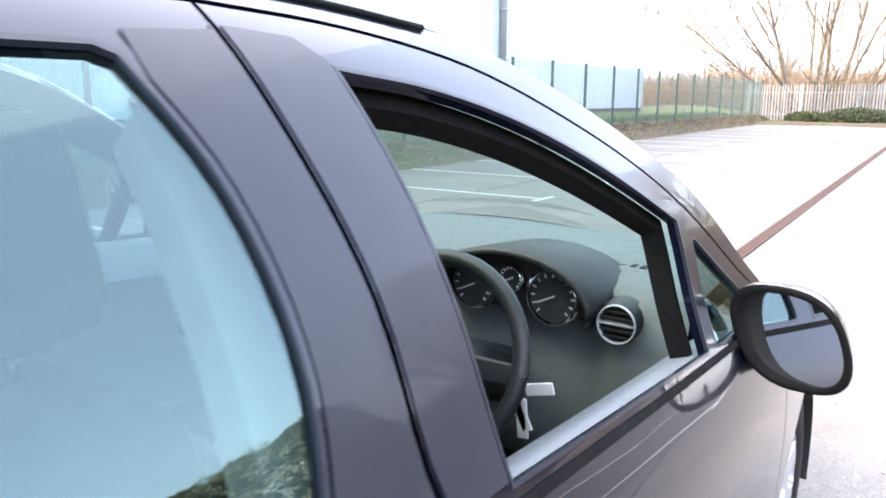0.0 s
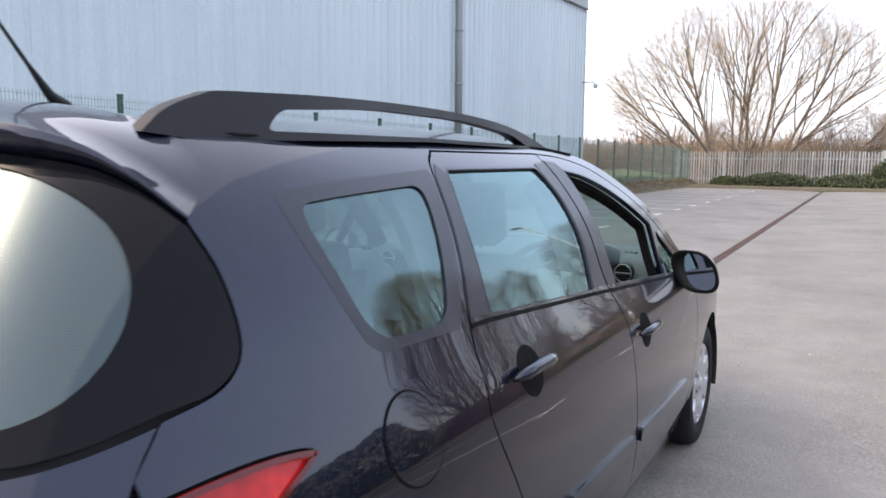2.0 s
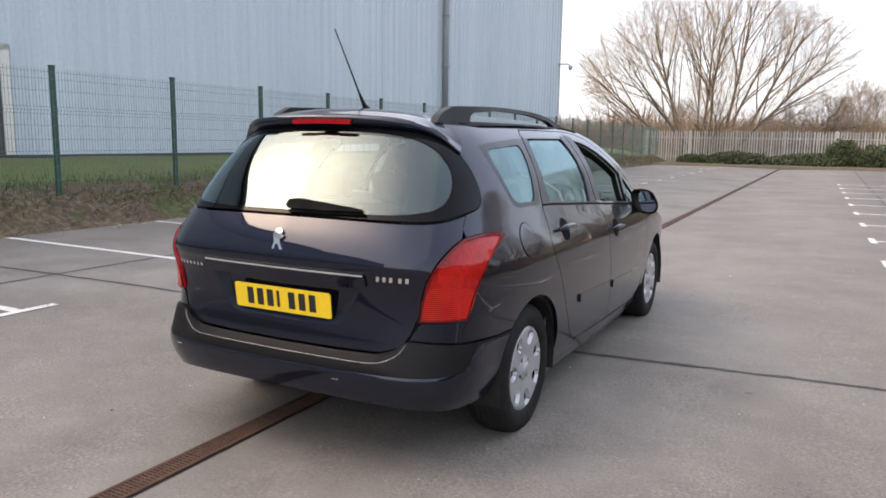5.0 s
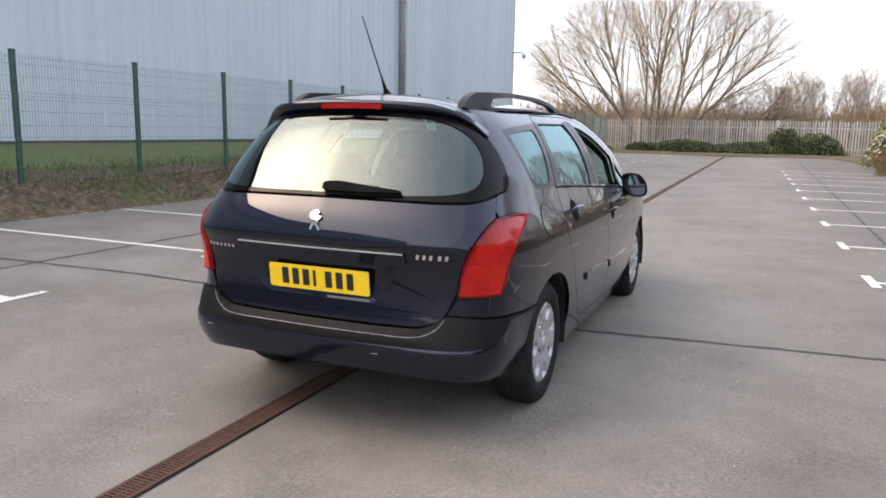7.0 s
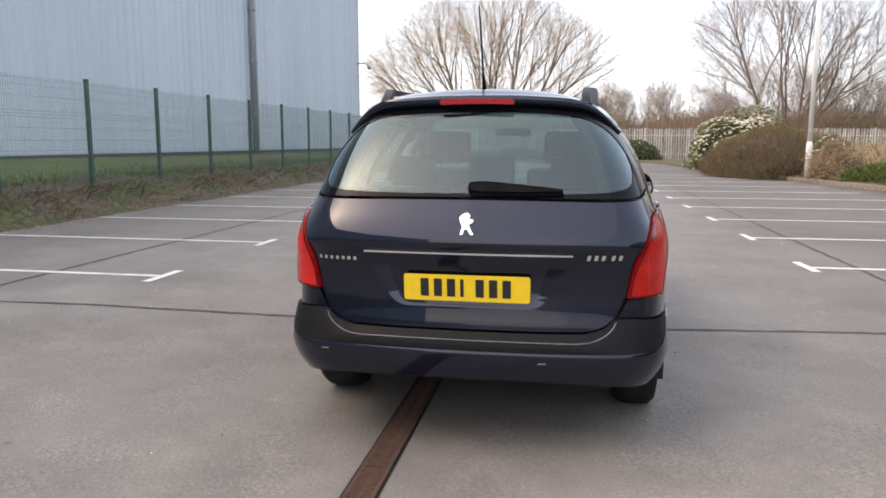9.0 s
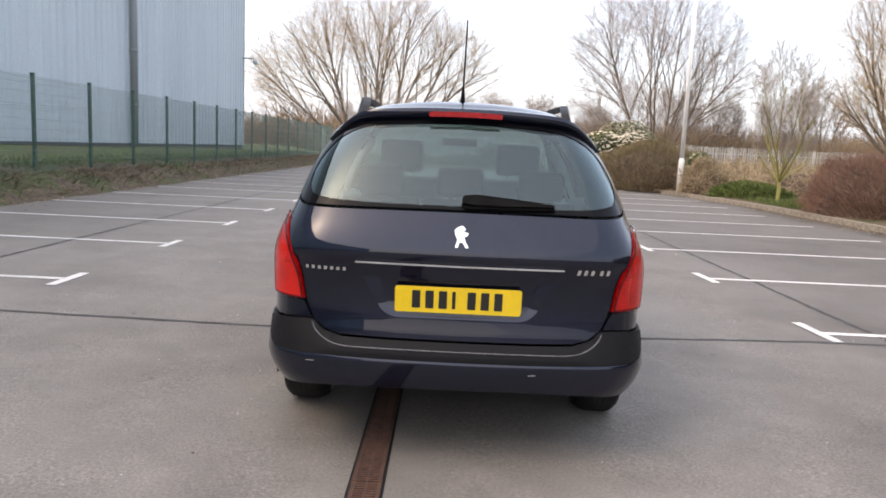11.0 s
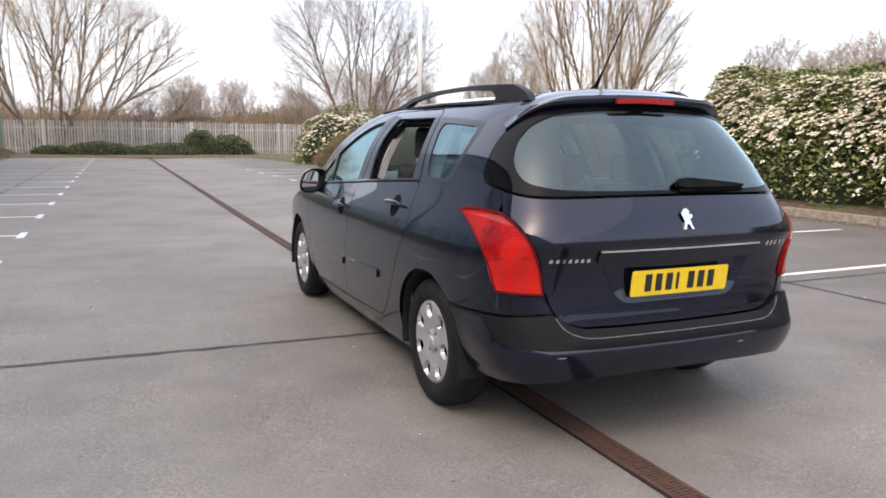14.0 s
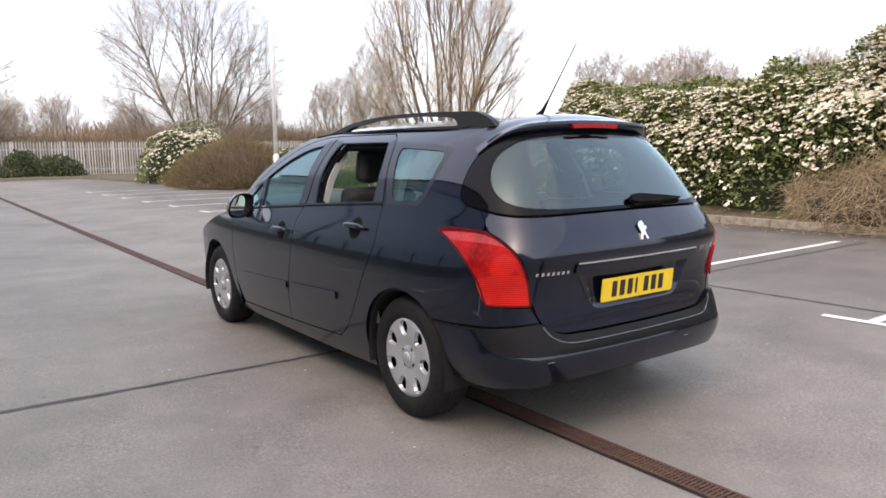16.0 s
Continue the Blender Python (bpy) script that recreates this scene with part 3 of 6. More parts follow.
body_outline = np.vstack([roof_edge, spoiler_gap[::-1][1:], glass_edge[::-1][1:], [(0.905, 1.03)], lamp_outer[1:], [(0.655, 0.668), (0.645, 0.655), (0.625, 0.622), (0.612, 0.597), (0.66, 0.596), (0.85, 0.580), (1.09, 0.568)],
                          arch(HUB_S, 0.358, 134.8, 2), [(1.80, 0.185), (2.6, 0.178), (3.4, 0.178), (3.79, 0.185), (3.70, 0.25), (2.9, 0.268), (2.14, 0.30)], c_gap[::-1][1:], door_top])
quarter_hole = rounded([(1.845, 1.408, 0.02), (1.20, 1.372, 0.03), (1.395, 1.088, 0.05), (1.70, 1.082, 0.02)])
rear_door = np.vstack([c_gap[:-1], [(2.14, 0.30), (2.82, 0.275)], b_gap[::-1][1:]])
front_door = np.vstack([b_gap[:-1], [(2.82, 0.275), (3.68, 0.255)], a_gap[::-1][1:], door_top[::-1][1:-1]])
win_front = smooth_line([(2.478, 1.403), (2.508, 1.31), (2.512, 1.18), (2.480, 1.047)], 5)
win_back = smooth_line([(1.833, 1.088), (1.838, 1.16), (1.862, 1.285), (1.918, 1.395)], 5)
rear_window = np.vstack([[(1.932, 1.408), (2.462, 1.410)], win_front, win_back])
front_window = np.vstack([smooth_line([(2.69, 1.40), (2.83, 1.382), (2.97, 1.345), (3.12, 1.285), (3.325, 1.185)], 4), [(3.285, 0.992), (2.70, 1.036)]])
tri_window = rounded([(3.368, 1.158, 0.02), (3.585, 1.01, 0.03), (3.60, 0.972, 0.02), (3.325, 0.988, 0.015)])
window_belt = [(s, belt(s) + 0.012) for s in np.linspace(1.42, 3.66, 24)] + [(s, belt(s) - 0.012) for s in np.linspace(3.66, 1.42, 24)]


def car_side(sd):
    body = skin_panel("body_side", body_outline, PAINT, car, "navy painted flank with roof edge and sill", [quarter_hole], side=sd, gap=0.002)
    if sd > 0:
        def ring(r):
            return [(1.44 + r * math.cos(a), 0.938 + 0.97 * r * math.sin(a)) for a in np.linspace(0, 2 * math.pi, 28, endpoint=False)]
        flap = skin_panel("fuel_flap", ring(0.080), PAINT, body, "round fuel filler flap", off=0.0025, side=sd, lip=0.003)
        skin_panel("flap_gap", ring(0.0845), RUBBER, flap, "", [ring(0.0800)], off=0.0012, side=sd, lip=0.001, step=0.02)
    q = skin_panel("quarter_window", inset(quarter_hole, 0.004), GLASS, car, "tinted rear quarter glass", off=-0.004, lip=0.004, side=sd)
    skin_panel("window_border", quarter_hole, PILLAR, q, "", [rounded([(1.775, 1.376, 0.05), (1.276, 1.350, 0.06), (1.408, 1.108, 0.07), (1.655, 1.103, 0.05)])], off=0.0005, lip=0.004, side=sd)
    d = skin_panel("rear_door", rear_door, PAINT, car, "navy painted rear door", [rear_window], gap=0.003, side=sd)
    if sd > 0:
        g = skin_panel("door_glass", inset(rear_window, -0.006), GLASS, d, "closed tinted door glass", off=-0.006, lip=0.004, side=sd)
    f = skin_panel("front_door", front_door, PAINT, car, "navy painted front door", [front_window, tri_window], gap=0.003, side=sd)
    dd, win = (f, front_window) if sd > 0 else (d, rear_window)
    hole = inset(win, 0.011)
    hole[:, 1] -= np.where(hole[:, 1] < 1.12, 0.016, 0.0)
    skin_panel("window_channel", inset(win, -0.012), RUBBER, dd, "black channel of the lowered window", [hole], off=-0.030, lip=0.03, side=sd, step=0.03)
    if sd < 0:
        skin_panel("door_glass", inset(front_window, -0.006), GLASS, f, "closed tinted door glass", off=-0.012, lip=0.004, side=sd)
    skin_panel("corner_glass", inset(tri_window, -0.004), GLASS, f, off=-0.008, lip=0.004, side=sd)
    for dd, win in ((d, rear_window), (f, front_window), (f, tri_window)):
        skin_panel("window_seal", inset(win, -0.0015), PILLAR, dd, "black rubber window seal", [inset(win, 0.0025)], off=0.0005, lip=0.006, side=sd, step=0.03)
    skin_panel("pillar_trim", np.vstack([win_front[1:-1] + (0.006, 0), [(2.490, 1.05), (2.592, 1.048)], b_gap[::-1][20:-1] - (0.006, 0), [(2.572, 1.425), (2.49, 1.42)]]), PILLAR, d, "satin black pillar cover", off=0.0015, lip=0.004, side=sd)
    skin_panel("pillar_trim", np.vstack([b_gap[1:15] + (0.006, 0), [(2.614, 1.045), (2.695, 1.042), (2.684, 1.405), (2.66, 1.425)]]), PILLAR, f, "satin black pillar cover", off=0.0015, lip=0.004, side=sd)
    skin_panel("pillar_trim", np.vstack([win_back - (0.006, 0), [(1.89, 1.42), (1.872, 1.405)], c_gap[6:17] + (0.008, 0), [(1.748, 1.095)]]), PILLAR, d, "satin black pillar cover", off=0.0015, lip=0.004, side=sd)
    for dd, s0, s1 in ((d, 1.735, 2.60), (f, 2.618, 3.64)):
        o = [(s, belt(s) + 0.005) for s in np.linspace(s0, s1, 12)] + [(s, belt(s) - 0.005) for s in np.linspace(s1, s0, 12)]
        skin_panel("waist_seal", o, RUBBER, dd, off=0.003, lip=0.006, side=sd, step=0.03)
    for dd, s0, s1, z0, z1 in ((d, 2.10, 2.69, 0.548, 0.52), (f, 2.775, 3.56, 0.515, 0.485)):
        skin_panel("side_moulding", rounded([(s0, z0 + 0.024, 0.012), (s1, z1 + 0.024, 0.012), (s1, z1 - 0.024, 0.012), (s0, z0 - 0.024, 0.012)]), PAINT, dd, off=0.012, lip=0.014, side=sd)
    for dd, hs, hz in ((d, 1.925, 0.945), (f, 2.855, 0.862)):
        skin_panel("handle_cup", rounded([(hs + 0.060 * math.cos(a), hz + 0.058 * math.sin(a) - 0.002) for a in np.linspace(0, 6.1, 22)]), RUBBER, dd, "recessed handle cup", off=0.001, lip=0.003, side=sd, step=0.02)
        pts = [skin(hs + u, hz + 0.006 * math.cos(u * 12)) + skin_normal(hs + u, hz) * (0.010 + 0.022 * (1 - (abs(u) / 0.108) ** 4)) for u in np.linspace(-0.108, 0.108, 13)]
        pts = np.array(pts) * (sd, 1, 1)
        v, fc = tube(pts, [0.0145 if 1 < i < 11 else 0.011 if 0 < i < 12 else 0.006 for i in range(13)], 8)
        v = np.array(v)
        mesh_object("door_handle", v, fc, PAINT, dd, "navy painted pull handle")
    wing = np.vstack([a_gap[:-3], [(3.745, 0.42), (3.73, 0.30), (3.80, 0.20)], arch(HUB_F, 0.365, 178, 4), [(4.56, 0.20), (4.8, 0.20), (4.86, 0.48)],
                      smooth_line([(4.80, 0.60), (4.68, 0.69), (4.5, 0.765), (4.2, 0.855), (4.0, 0.90), (3.80, 0.945)], 4)])
    skin_panel("front_wing", wing, PAINT, car, "navy painted front wing", gap=0.003, side=sd)
    # tail lamp
    lo = np.vstack([lamp_outer, lamp_inner[:-1]])
    lamp = skin_panel("tail_lamp", lo, LENS, car, "glossy red tail lamp wrapping the corner", gap=0.003, off=0.004, lip=0.02, side=sd, step=0.025,
                      relief=lambda s, z: 0.010 * sstep(0.66, 0.80, z) * (1 - sstep(0.92, 1.0, z)))
    skin_panel("lamp_rim", inset(lo, 0.003), LAMPRIM, lamp, "darker red edge of the lens", [inset(lo, 0.011)], off=0.0165, lip=0.004, side=sd, step=0.02)
    low = np.vstack([[(0.650, 0.680), (0.664, 0.762), (0.682, 0.800)], smooth_line([(0.72, 0.822), (0.80, 0.822), (0.88, 0.80), (0.912, 0.792)], 3), [(0.885, 0.74), (0.85, 0.682)]])
    skin_panel("lamp_segment", low, LENSLOW, lamp, "finely ribbed paler red lens", off=0.0145, lip=0.004, side=sd, step=0.02)
    skin_panel("lamp_segment", [(0.80 + 0.055 * math.cos(a), 0.855 + 0.05 * math.sin(a)) for a in np.linspace(0, 6.0, 18)], LENSLOW, lamp, off=0.0152, lip=0.003, side=sd, step=0.02)
    # dark shell behind the gaps, open at the windows
    shell = np.vstack([roof_edge, [(0.60, 1.44), (0.60, 0.50), (1.12, 0.50)], arch(HUB_S, 0.345, 140, 2), [(1.85, 0.20), (3.76, 0.20)], arch(HUB_F, 0.35, 178, 4), [(4.6, 0.25), (4.8, 0.55), (4.5, 0.75), (4.1, 0.87)]])
    big = [inset(rear_window, -0.028), np.vstack([inset(front_window, -0.028)]), inset(tri_window, -0.005), inset(quarter_hole, -0.006)]
    skin_panel("inner_shell", shell, SHELL, car, "dark inner side structure", big, off=-0.024, lip=0.0, side=sd, step=0.06)
    # wheel housing
    for cs in (HUB_S, HUB_F):
        y0 = cs - HUB_S
        v, fc = [], []
        for i in range(25):
            a = radians(-15 + 210 * i / 24)
            for xx in (0.52, 0.845):
                v.append((sd * xx, y0 + 0.352 * math.cos(a), HUB_Z + 0.352 * math.sin(a)))
        for i in range(24):
            fc.append((2 * i, 2 * i + 1, 2 * i + 3, 2 * i + 2))
        k = len(v)
        v += [(sd * 0.52, y0 + 0.352 * math.cos(radians(-15 + 210 * i / 24)), HUB_Z + 0.352 * math.sin(radians(-15 + 210 * i / 24))) for i in range(25)]
        fc.append(tuple(range(k, k + 25)))
        mesh_object("wheel_housing", v, fc, SHELL, car, "", False)


for sd in (1, -1):
    car_side(sd)
    seam = smooth_line([(1.0, 1.474), (1.25, 1.469), (1.7, 1.475), (2.3, 1.477), (2.7, 1.469), (2.90, 1.452)], 6)
    tube_object("roof_seam", (skin(seam[:, 0], seam[:, 1]) + skin_normal(seam[:, 0], seam[:, 1]) * 0.001) * (sd, 1, 1), [0.0045] * len(seam), RUBBER, car, "black roof ditch strip", 6)

# roof, windscreen and bonnet, spanned between the flanks
ridge = roof_edge[roof_edge[:, 0] < 2.95]
ridge = ridge[np.argsort(ridge[:, 0])]


def span(name, rows, material, parent, label="", n=21):
    """A sheet between mirrored edge points; rows of (edge point, rise of the middle, push of the middle along y)."""
    v, f = [], []
    for (x, y, z), up, fw in rows:
        for k in range(n):
            t = -1 + 2 * k / (n - 1)
            q = 1 - abs(t) ** 2.4
            v.append((x * t, y + fw * (1 - t * t), z + up * q))
    for i in range(len(rows) - 1):
        for k in range(n - 1):
            f.append((i * n + k, i * n + k + 1, (i + 1) * n + k + 1, (i + 1) * n + k))
    return mesh_object(name, v, f, material, parent, label)


rows = []
for s, z in resample(np.vstack([ridge, ridge[::-1]]), 0.06)[: len(resample(np.vstack([ridge, ridge[::-1]]), 0.06)) // 2]:
    p = skin(s, z)
    y = float(p[1])
    rows.append(((float(p[0]), y, float(p[2])), 0.058 * float(1 - 0.35 * sstep(1.0, 1.5, y)) * float(0.8 + 0.2 * sstep(-0.3, 0.2, y)), 0.10 * float(sstep(0.9, 1.45, y)) - 0.06 * float(1 - sstep(-0.28, 0.1, y))))
span("roof", rows, PAINT, car, "navy painted roof")
pil = roof_edge[(roof_edge[:, 0] > 2.84)]
pil = pil[np.argsort(pil[:, 0])]
rows = []
for s, z in pil:
    p = skin(s, z)
    k = float(sstep(2.85, 3.8, s))
    rows.append(((float(p[0]) - 0.02, float(p[1]), float(p[2]) - 0.004), 0.03 + 0.02 * k, 0.10 + 0.30 * k))
screen = span("windscreen", rows, SCREEN, car, "clear laminated windscreen")
top = smooth_line([(3.80, 0.945), (4.0, 0.90), (4.2, 0.855), (4.5, 0.765), (4.68, 0.69), (4.80, 0.60)], 4)
rows = [((float(p[0]), float(p[1]), float(p[2])), 0.07, 0.32 * float(1 - sstep(3.8, 4.3, s)) + 0.12 * float(sstep(4.3, 4.8, s))) for s, z in top for p in [skin(s, z)]]
span("bonnet", rows, PAINT, car, "navy painted bonnet")
for sd in (1, -1):
    skin_panel("front_bumper", [(5.66, 0.20), (4.865, 0.20), (4.868, 0.48), (4.81, 0.60), (5.1, 0.66), (5.66, 0.68)], PAINT, car, side=sd, gap=0.002)
part("underbody", bm_box(-0.58, 0.58, -0.30, 3.35, 0.20, 0.30, 0.03), SHELL, car)
part("floor_pan", bm_box(-0.52, 0.52, -0.55, 3.2, 0.30, 0.42), SHELL, car)

# tailgate
recess_out = [(-0.412, 0.806, 0.015), (0.412, 0.806, 0.015), (0.302, 0.622, 0.06), (-0.302, 0.622, 0.06)]
recess_in = [(-0.338, 0.802, 0.015), (0.338, 0.802, 0.015), (0.276, 0.634, 0.05), (-0.276, 0.634, 0.05)]
recess = rounded(recess_out)


def recess_depth(s, z):
    return np.interp(z, [0.634, 0.802], [-0.003, -0.020]) + 0 * np.asarray(s)


gate_right = np.vstack([[(0.0, 0.533), (0.3, 0.533)], smooth_line([(0.49, 0.537), (0.565, 0.562), (0.612, 0.61), (0.634, 0.668)], 4), lamp_inner[1:], [(0.915, 1.05), (0.93, 1.086)], smooth_line([(0.93, 1.086), (0.80, 1.066), (0.67, 1.06), (0.33, 1.064), (0.0, 1.066)], 4)[1:]])
gate = skin_panel("tailgate", mirror_outline(gate_right), PAINT, car, "navy painted tailgate", [recess], gap=0.003, step=0.04,
                  relief=lambda s, z: 0.010 * sstep(0.83, 0.875, z) * (1 - sstep(0.89, 1.0, z)))
skin_panel("plate_recess", rounded(recess_in), PAINT, gate, "recessed plate surround", lip=0.0, step=0.04, relief=recess_depth)
rp, ri = rounded(recess_out), rounded(recess_in)
v0 = skin(rp[:, 0], rp[:, 1]) + 0.001 * skin_normal(rp[:, 0], rp[:, 1])
v1 = skin(ri[:, 0], ri[:, 1]) + recess_depth(ri[:, 0], ri[:, 1])[:, None] * skin_normal(ri[:, 0], ri[:, 1])
m = len(rp)
mesh_object("recess_wall", np.vstack([v0, v1]), [(i, (i + 1) % m, m + (i + 1) % m, m + i) for i in range(m)], PAINT, gate, "sloping recess facets", False)
skin_panel("boot_handle", rounded([(-0.44, 0.851, 0.012), (0.44, 0.851, 0.012), (0.432, 0.798, 0.015), (-0.432, 0.798, 0.015)]), PAINT, gate, "navy bar over the plate", off=0.012, lip=0.03, step=0.03)
skin_panel("handle_trim", rounded([(-0.432, 0.8555, 0.001), (0.432, 0.8555, 0.001), (0.432, 0.8505, 0.001), (-0.432, 0.8505, 0.001)]), GALV, gate, "thin chrome line", off=0.015, lip=0.006, step=0.03)

gl_right = np.vstack([smooth_line([(0.0, 1.07), (0.33, 1.068), (0.67, 1.065), (0.80, 1.07), (0.925, 1.092)], 4), glass_edge[3:], smooth_line([(0.928, 1.335), (0.80, 1.395), (0.66, 1.428), (0.3, 1.447), (0.0, 1.45)], 4)[1:]])
rear_glass = skin_panel("rear_window", mirror_outline(gl_right), REARGLASS, car, "tinted heated rear window", gap=0.004, off=-0.002, lip=0.006)
fr_right = np.vstack([smooth_line([(0.0, 1.088), (0.4, 1.088), (0.66, 1.098), (0.79, 1.13), (0.845, 1.21), (0.82, 1.30), (0.73, 1.37), (0.58, 1.41), (0.3, 1.425), (0.0, 1.43)], 4)])
skin_panel("window_border", mirror_outline(gl_right), FRIT, rear_glass, "black printed border", [mirror_outline(fr_right)], gap=0.004, off=0.0005, lip=0.004)

# spoiler lip over the rear window
sp = np.vstack([smooth_line([(0.0, 1.45), (0.3, 1.447), (0.66, 1.428), (0.80, 1.395), (0.928, 1.335)], 5)])
full = np.vstack([sp[::-1] * (-1, 1), sp[1:]])
e0 = skin(full[:, 0], full[:, 1])
nn = skin_normal(full[:, 0], full[:, 1])
k = (1 - sstep(0.55, 0.93, np.abs(full[:, 0])))[:, None]
rows3 = [e0 - nn * 0.01, e0 + nn * (0.010 + 0.018 * k) + (0, 0, -0.006), e0 + nn * (0.012 + 0.028 * k) + np.array((0, -0.01, 0.018)) * k, e0 + np.array((0, 0.0, 0.030)) * k + nn * (0.01 + 0.012 * k)]
ridge_back = []
for i, (s, z) in enumerate(full):
    t = s / 0.928
    p = skin(math.copysign(0.86, s if s else 1), 1.487)
    ridge_back.append((abs(p[0]) * t, p[1] - 0.06 * (1 - t * t), 1.487 + 0.0465 * (1 - abs(t) ** 2.4)))
ridge_back = np.array(ridge_back)
mid = 0.5 * rows3[-1] + 0.5 * ridge_back + (0, 0, 0.010)
for i in (0, -1):
    tip = skin(full[i, 0] / 0.928 * 0.955, 1.41) + 0.010 * skin_normal(full[i, 0] / 0.928 * 0.955, 1.41)
    w8 = (np.clip(full[:, 0] / full[i, 0], 0, 1) ** 2.6)[:, None]
    mid = mid + w8 * (tip - mid[i])
ctrl = 2 * mid - 0.5 * (rows3[-1] + ridge_back)
last3 = rows3[-1]
for q in (0.2, 0.4, 0.6, 0.8):
    rows3.append((1 - q) ** 2 * last3 + 2 * q * (1 - q) * ctrl + q * q * ridge_back)
rows3.append(ridge_back + (0, 0.004, 0.001))
m = len(full)
v = np.vstack(rows3)
f = [(r * m + i, r * m + i + 1, (r + 1) * m + i + 1, (r + 1) * m + i) for r in range(len(rows3) - 1) for i in range(m - 1)]
spoiler = mesh_object("roof_spoiler", v, f, PAINT, car, "navy spoiler lip over the rear window")
v, f = slab(rounded([(-0.16, -0.011, 0.008), (0.16, -0.011, 0.008), (0.16, 0.011, 0.008), (-0.16, 0.011, 0.008)]), [], -0.012,
            lambda a, b, w: (a, -0.504 - w + 0.10 * a * a, 1.470 + b - 0.15 * a * a), 0.02)
mesh_object("brake_light", v, f, BRAKE, spoiler, "high red brake light strip", False)

# bumper
bump_top = np.vstack([[(0.0, 0.529), (0.3, 0.529)], smooth_line([(0.48, 0.532), (0.555, 0.556), (0.60, 0.589), (0.66, 0.591), (0.85, 0.575), (1.085, 0.563)], 5), arch(HUB_S, 0.365, 136.5, 170, 8), [(1.09, 0.305), (0.97, 0.291), (0.85, 0.295), (0.7, 0.312), (0.55, 0.325), (0.3, 0.332), (0.0, 0.334)]])


def bumper_lift(s, z):
    a = np.abs(s)
    side = 1 - sstep(0.80, 1.12, a)
    prof = np.interp(z, [0.29, 0.325, 0.36, 0.40, 0.44, 0.456, 0.462, 0.494, 0.512, 0.532, 0.60], [0.003, 0.020, 0.036, 0.046, 0.051, 0.052, 0.046, 0.045, 0.034, 0.014, 0.010])
    round_off = np.interp(z, [0.29, 0.40, 0.46, 0.60], [0.0, 0.040, 0.044, 0.012])
    prof = prof + (round_off - prof) * sstep(0.48, 0.62, a) * sstep(0.44, 0.48, z)
    return prof * (0.25 + 0.75 * side)


bo = mirror_outline(bump_top)
bumper = skin_panel("rear_bumper", bo, BUMPERTRIM, car, "satin black rear bumper with scuffs", off=0.0, lip=0.085, step=0.03, relief=bumper_lift)
skirt = [(0.0, 0.338), (0.3, 0.336), (0.55, 0.329), (0.7, 0.316), (0.85, 0.299), (0.97, 0.296), (1.06, 0.318), (1.085, 0.348)] + [tuple(q) for q in arch(HUB_S, 0.370, 172, 140, 10)]
skirt += [(1.12, 0.554), (1.0, 0.558)] + [tuple(q) for q in smooth_line([(0.915, 0.560), (0.888, 0.525), (0.832, 0.484), (0.758, 0.465), (0.635, 0.459)], 4)] + [(0.3, 0.457), (0.0, 0.457)]
skin_panel("bumper_skirt", mirror_outline(skirt), PAINT, bumper, "navy lower half of the bumper", off=0.003, lip=0.004, step=0.035, relief=bumper_lift)
# added bead stands in for the highlight where the ledge turns down
edge = smooth_line([(0.0, 0.497), (0.3, 0.497), (0.47, 0.499), (0.545, 0.518), (0.585, 0.548), (0.604, 0.580)], 6)
edge = np.vstack([edge[::-1] * (-1, 1), edge[1:]])
bead = skin(edge[:, 0], edge[:, 1]) + skin_normal(edge[:, 0], edge[:, 1]) * (bumper_lift(edge[:, 0], edge[:, 1]) - 0.0015)[:, None]
tube_object("bumper_glint", bead, [0.0042] * len(bead), GLINT, bumper, "worn shiny edge of the bumper ledge", 6)
for a, b in ((0.30, 0.385), (-0.62, 0.40)):
    skin_panel("bumper_scuff", [(a, b + 0.03), (a + 0.035, b + 0.031), (a + 0.034, b + 0.033), (a + 0.003, b + 0.032)], WHITEMARK, bumper, "pale scrape", off=0.0045, lip=0.001, step=0.02, relief=bumper_lift)

# number plate, badges and wiper
def plate_place(a, b, w):
    return (a, -0.7835 - w - 0.11 * (b - 0.705), b)


plate = mesh_object("number_plate", *slab(rounded([(-0.26, 0.649, 0.012), (0.26, 0.649, 0.012), (0.26, 0.76, 0.012), (-0.26, 0.76, 0.012)]), [], 0.004, plate_place, 0.06), PLATE, car, "yellow number plate with black bars", False)
x = -0.190
for i in range(7):
    w = 0.034 if i != 3 else 0.014
    mesh_object("plate_bar", *slab(rounded([(x, 0.668, 0.004), (x + w, 0.668, 0.004), (x + w, 0.743, 0.004), (x, 0.743, 0.004)]), [], 0.0015, lambda a, b, q: plate_place(a, b, q + 0.0042), 0.05), INK, plate, "", False)
    x += w + 0.021 + (0.028 if i == 3 else 0)


def badge(name, outline, material, label, off=0.012, thick=0.006):
    return skin_panel(name, outline, material, gate, label, off=off, lip=thick, step=0.012)


badge("tailgate_emblem", np.array([(-0.028, 0.935), (-0.018, 0.965), (-0.030, 0.985), (-0.034, 1.0), (-0.018, 1.012), (0.004, 1.018), (0.020, 1.006), (0.012, 0.995), (0.034, 0.992), (0.030, 0.980), (0.014, 0.975), (0.022, 0.955), (0.036, 0.936), (0.022, 0.934), (0.006, 0.955), (-0.008, 0.955), (-0.014, 0.935)]) * (0.9, 1) + (0, -0.008), CHROME, "chrome emblem")
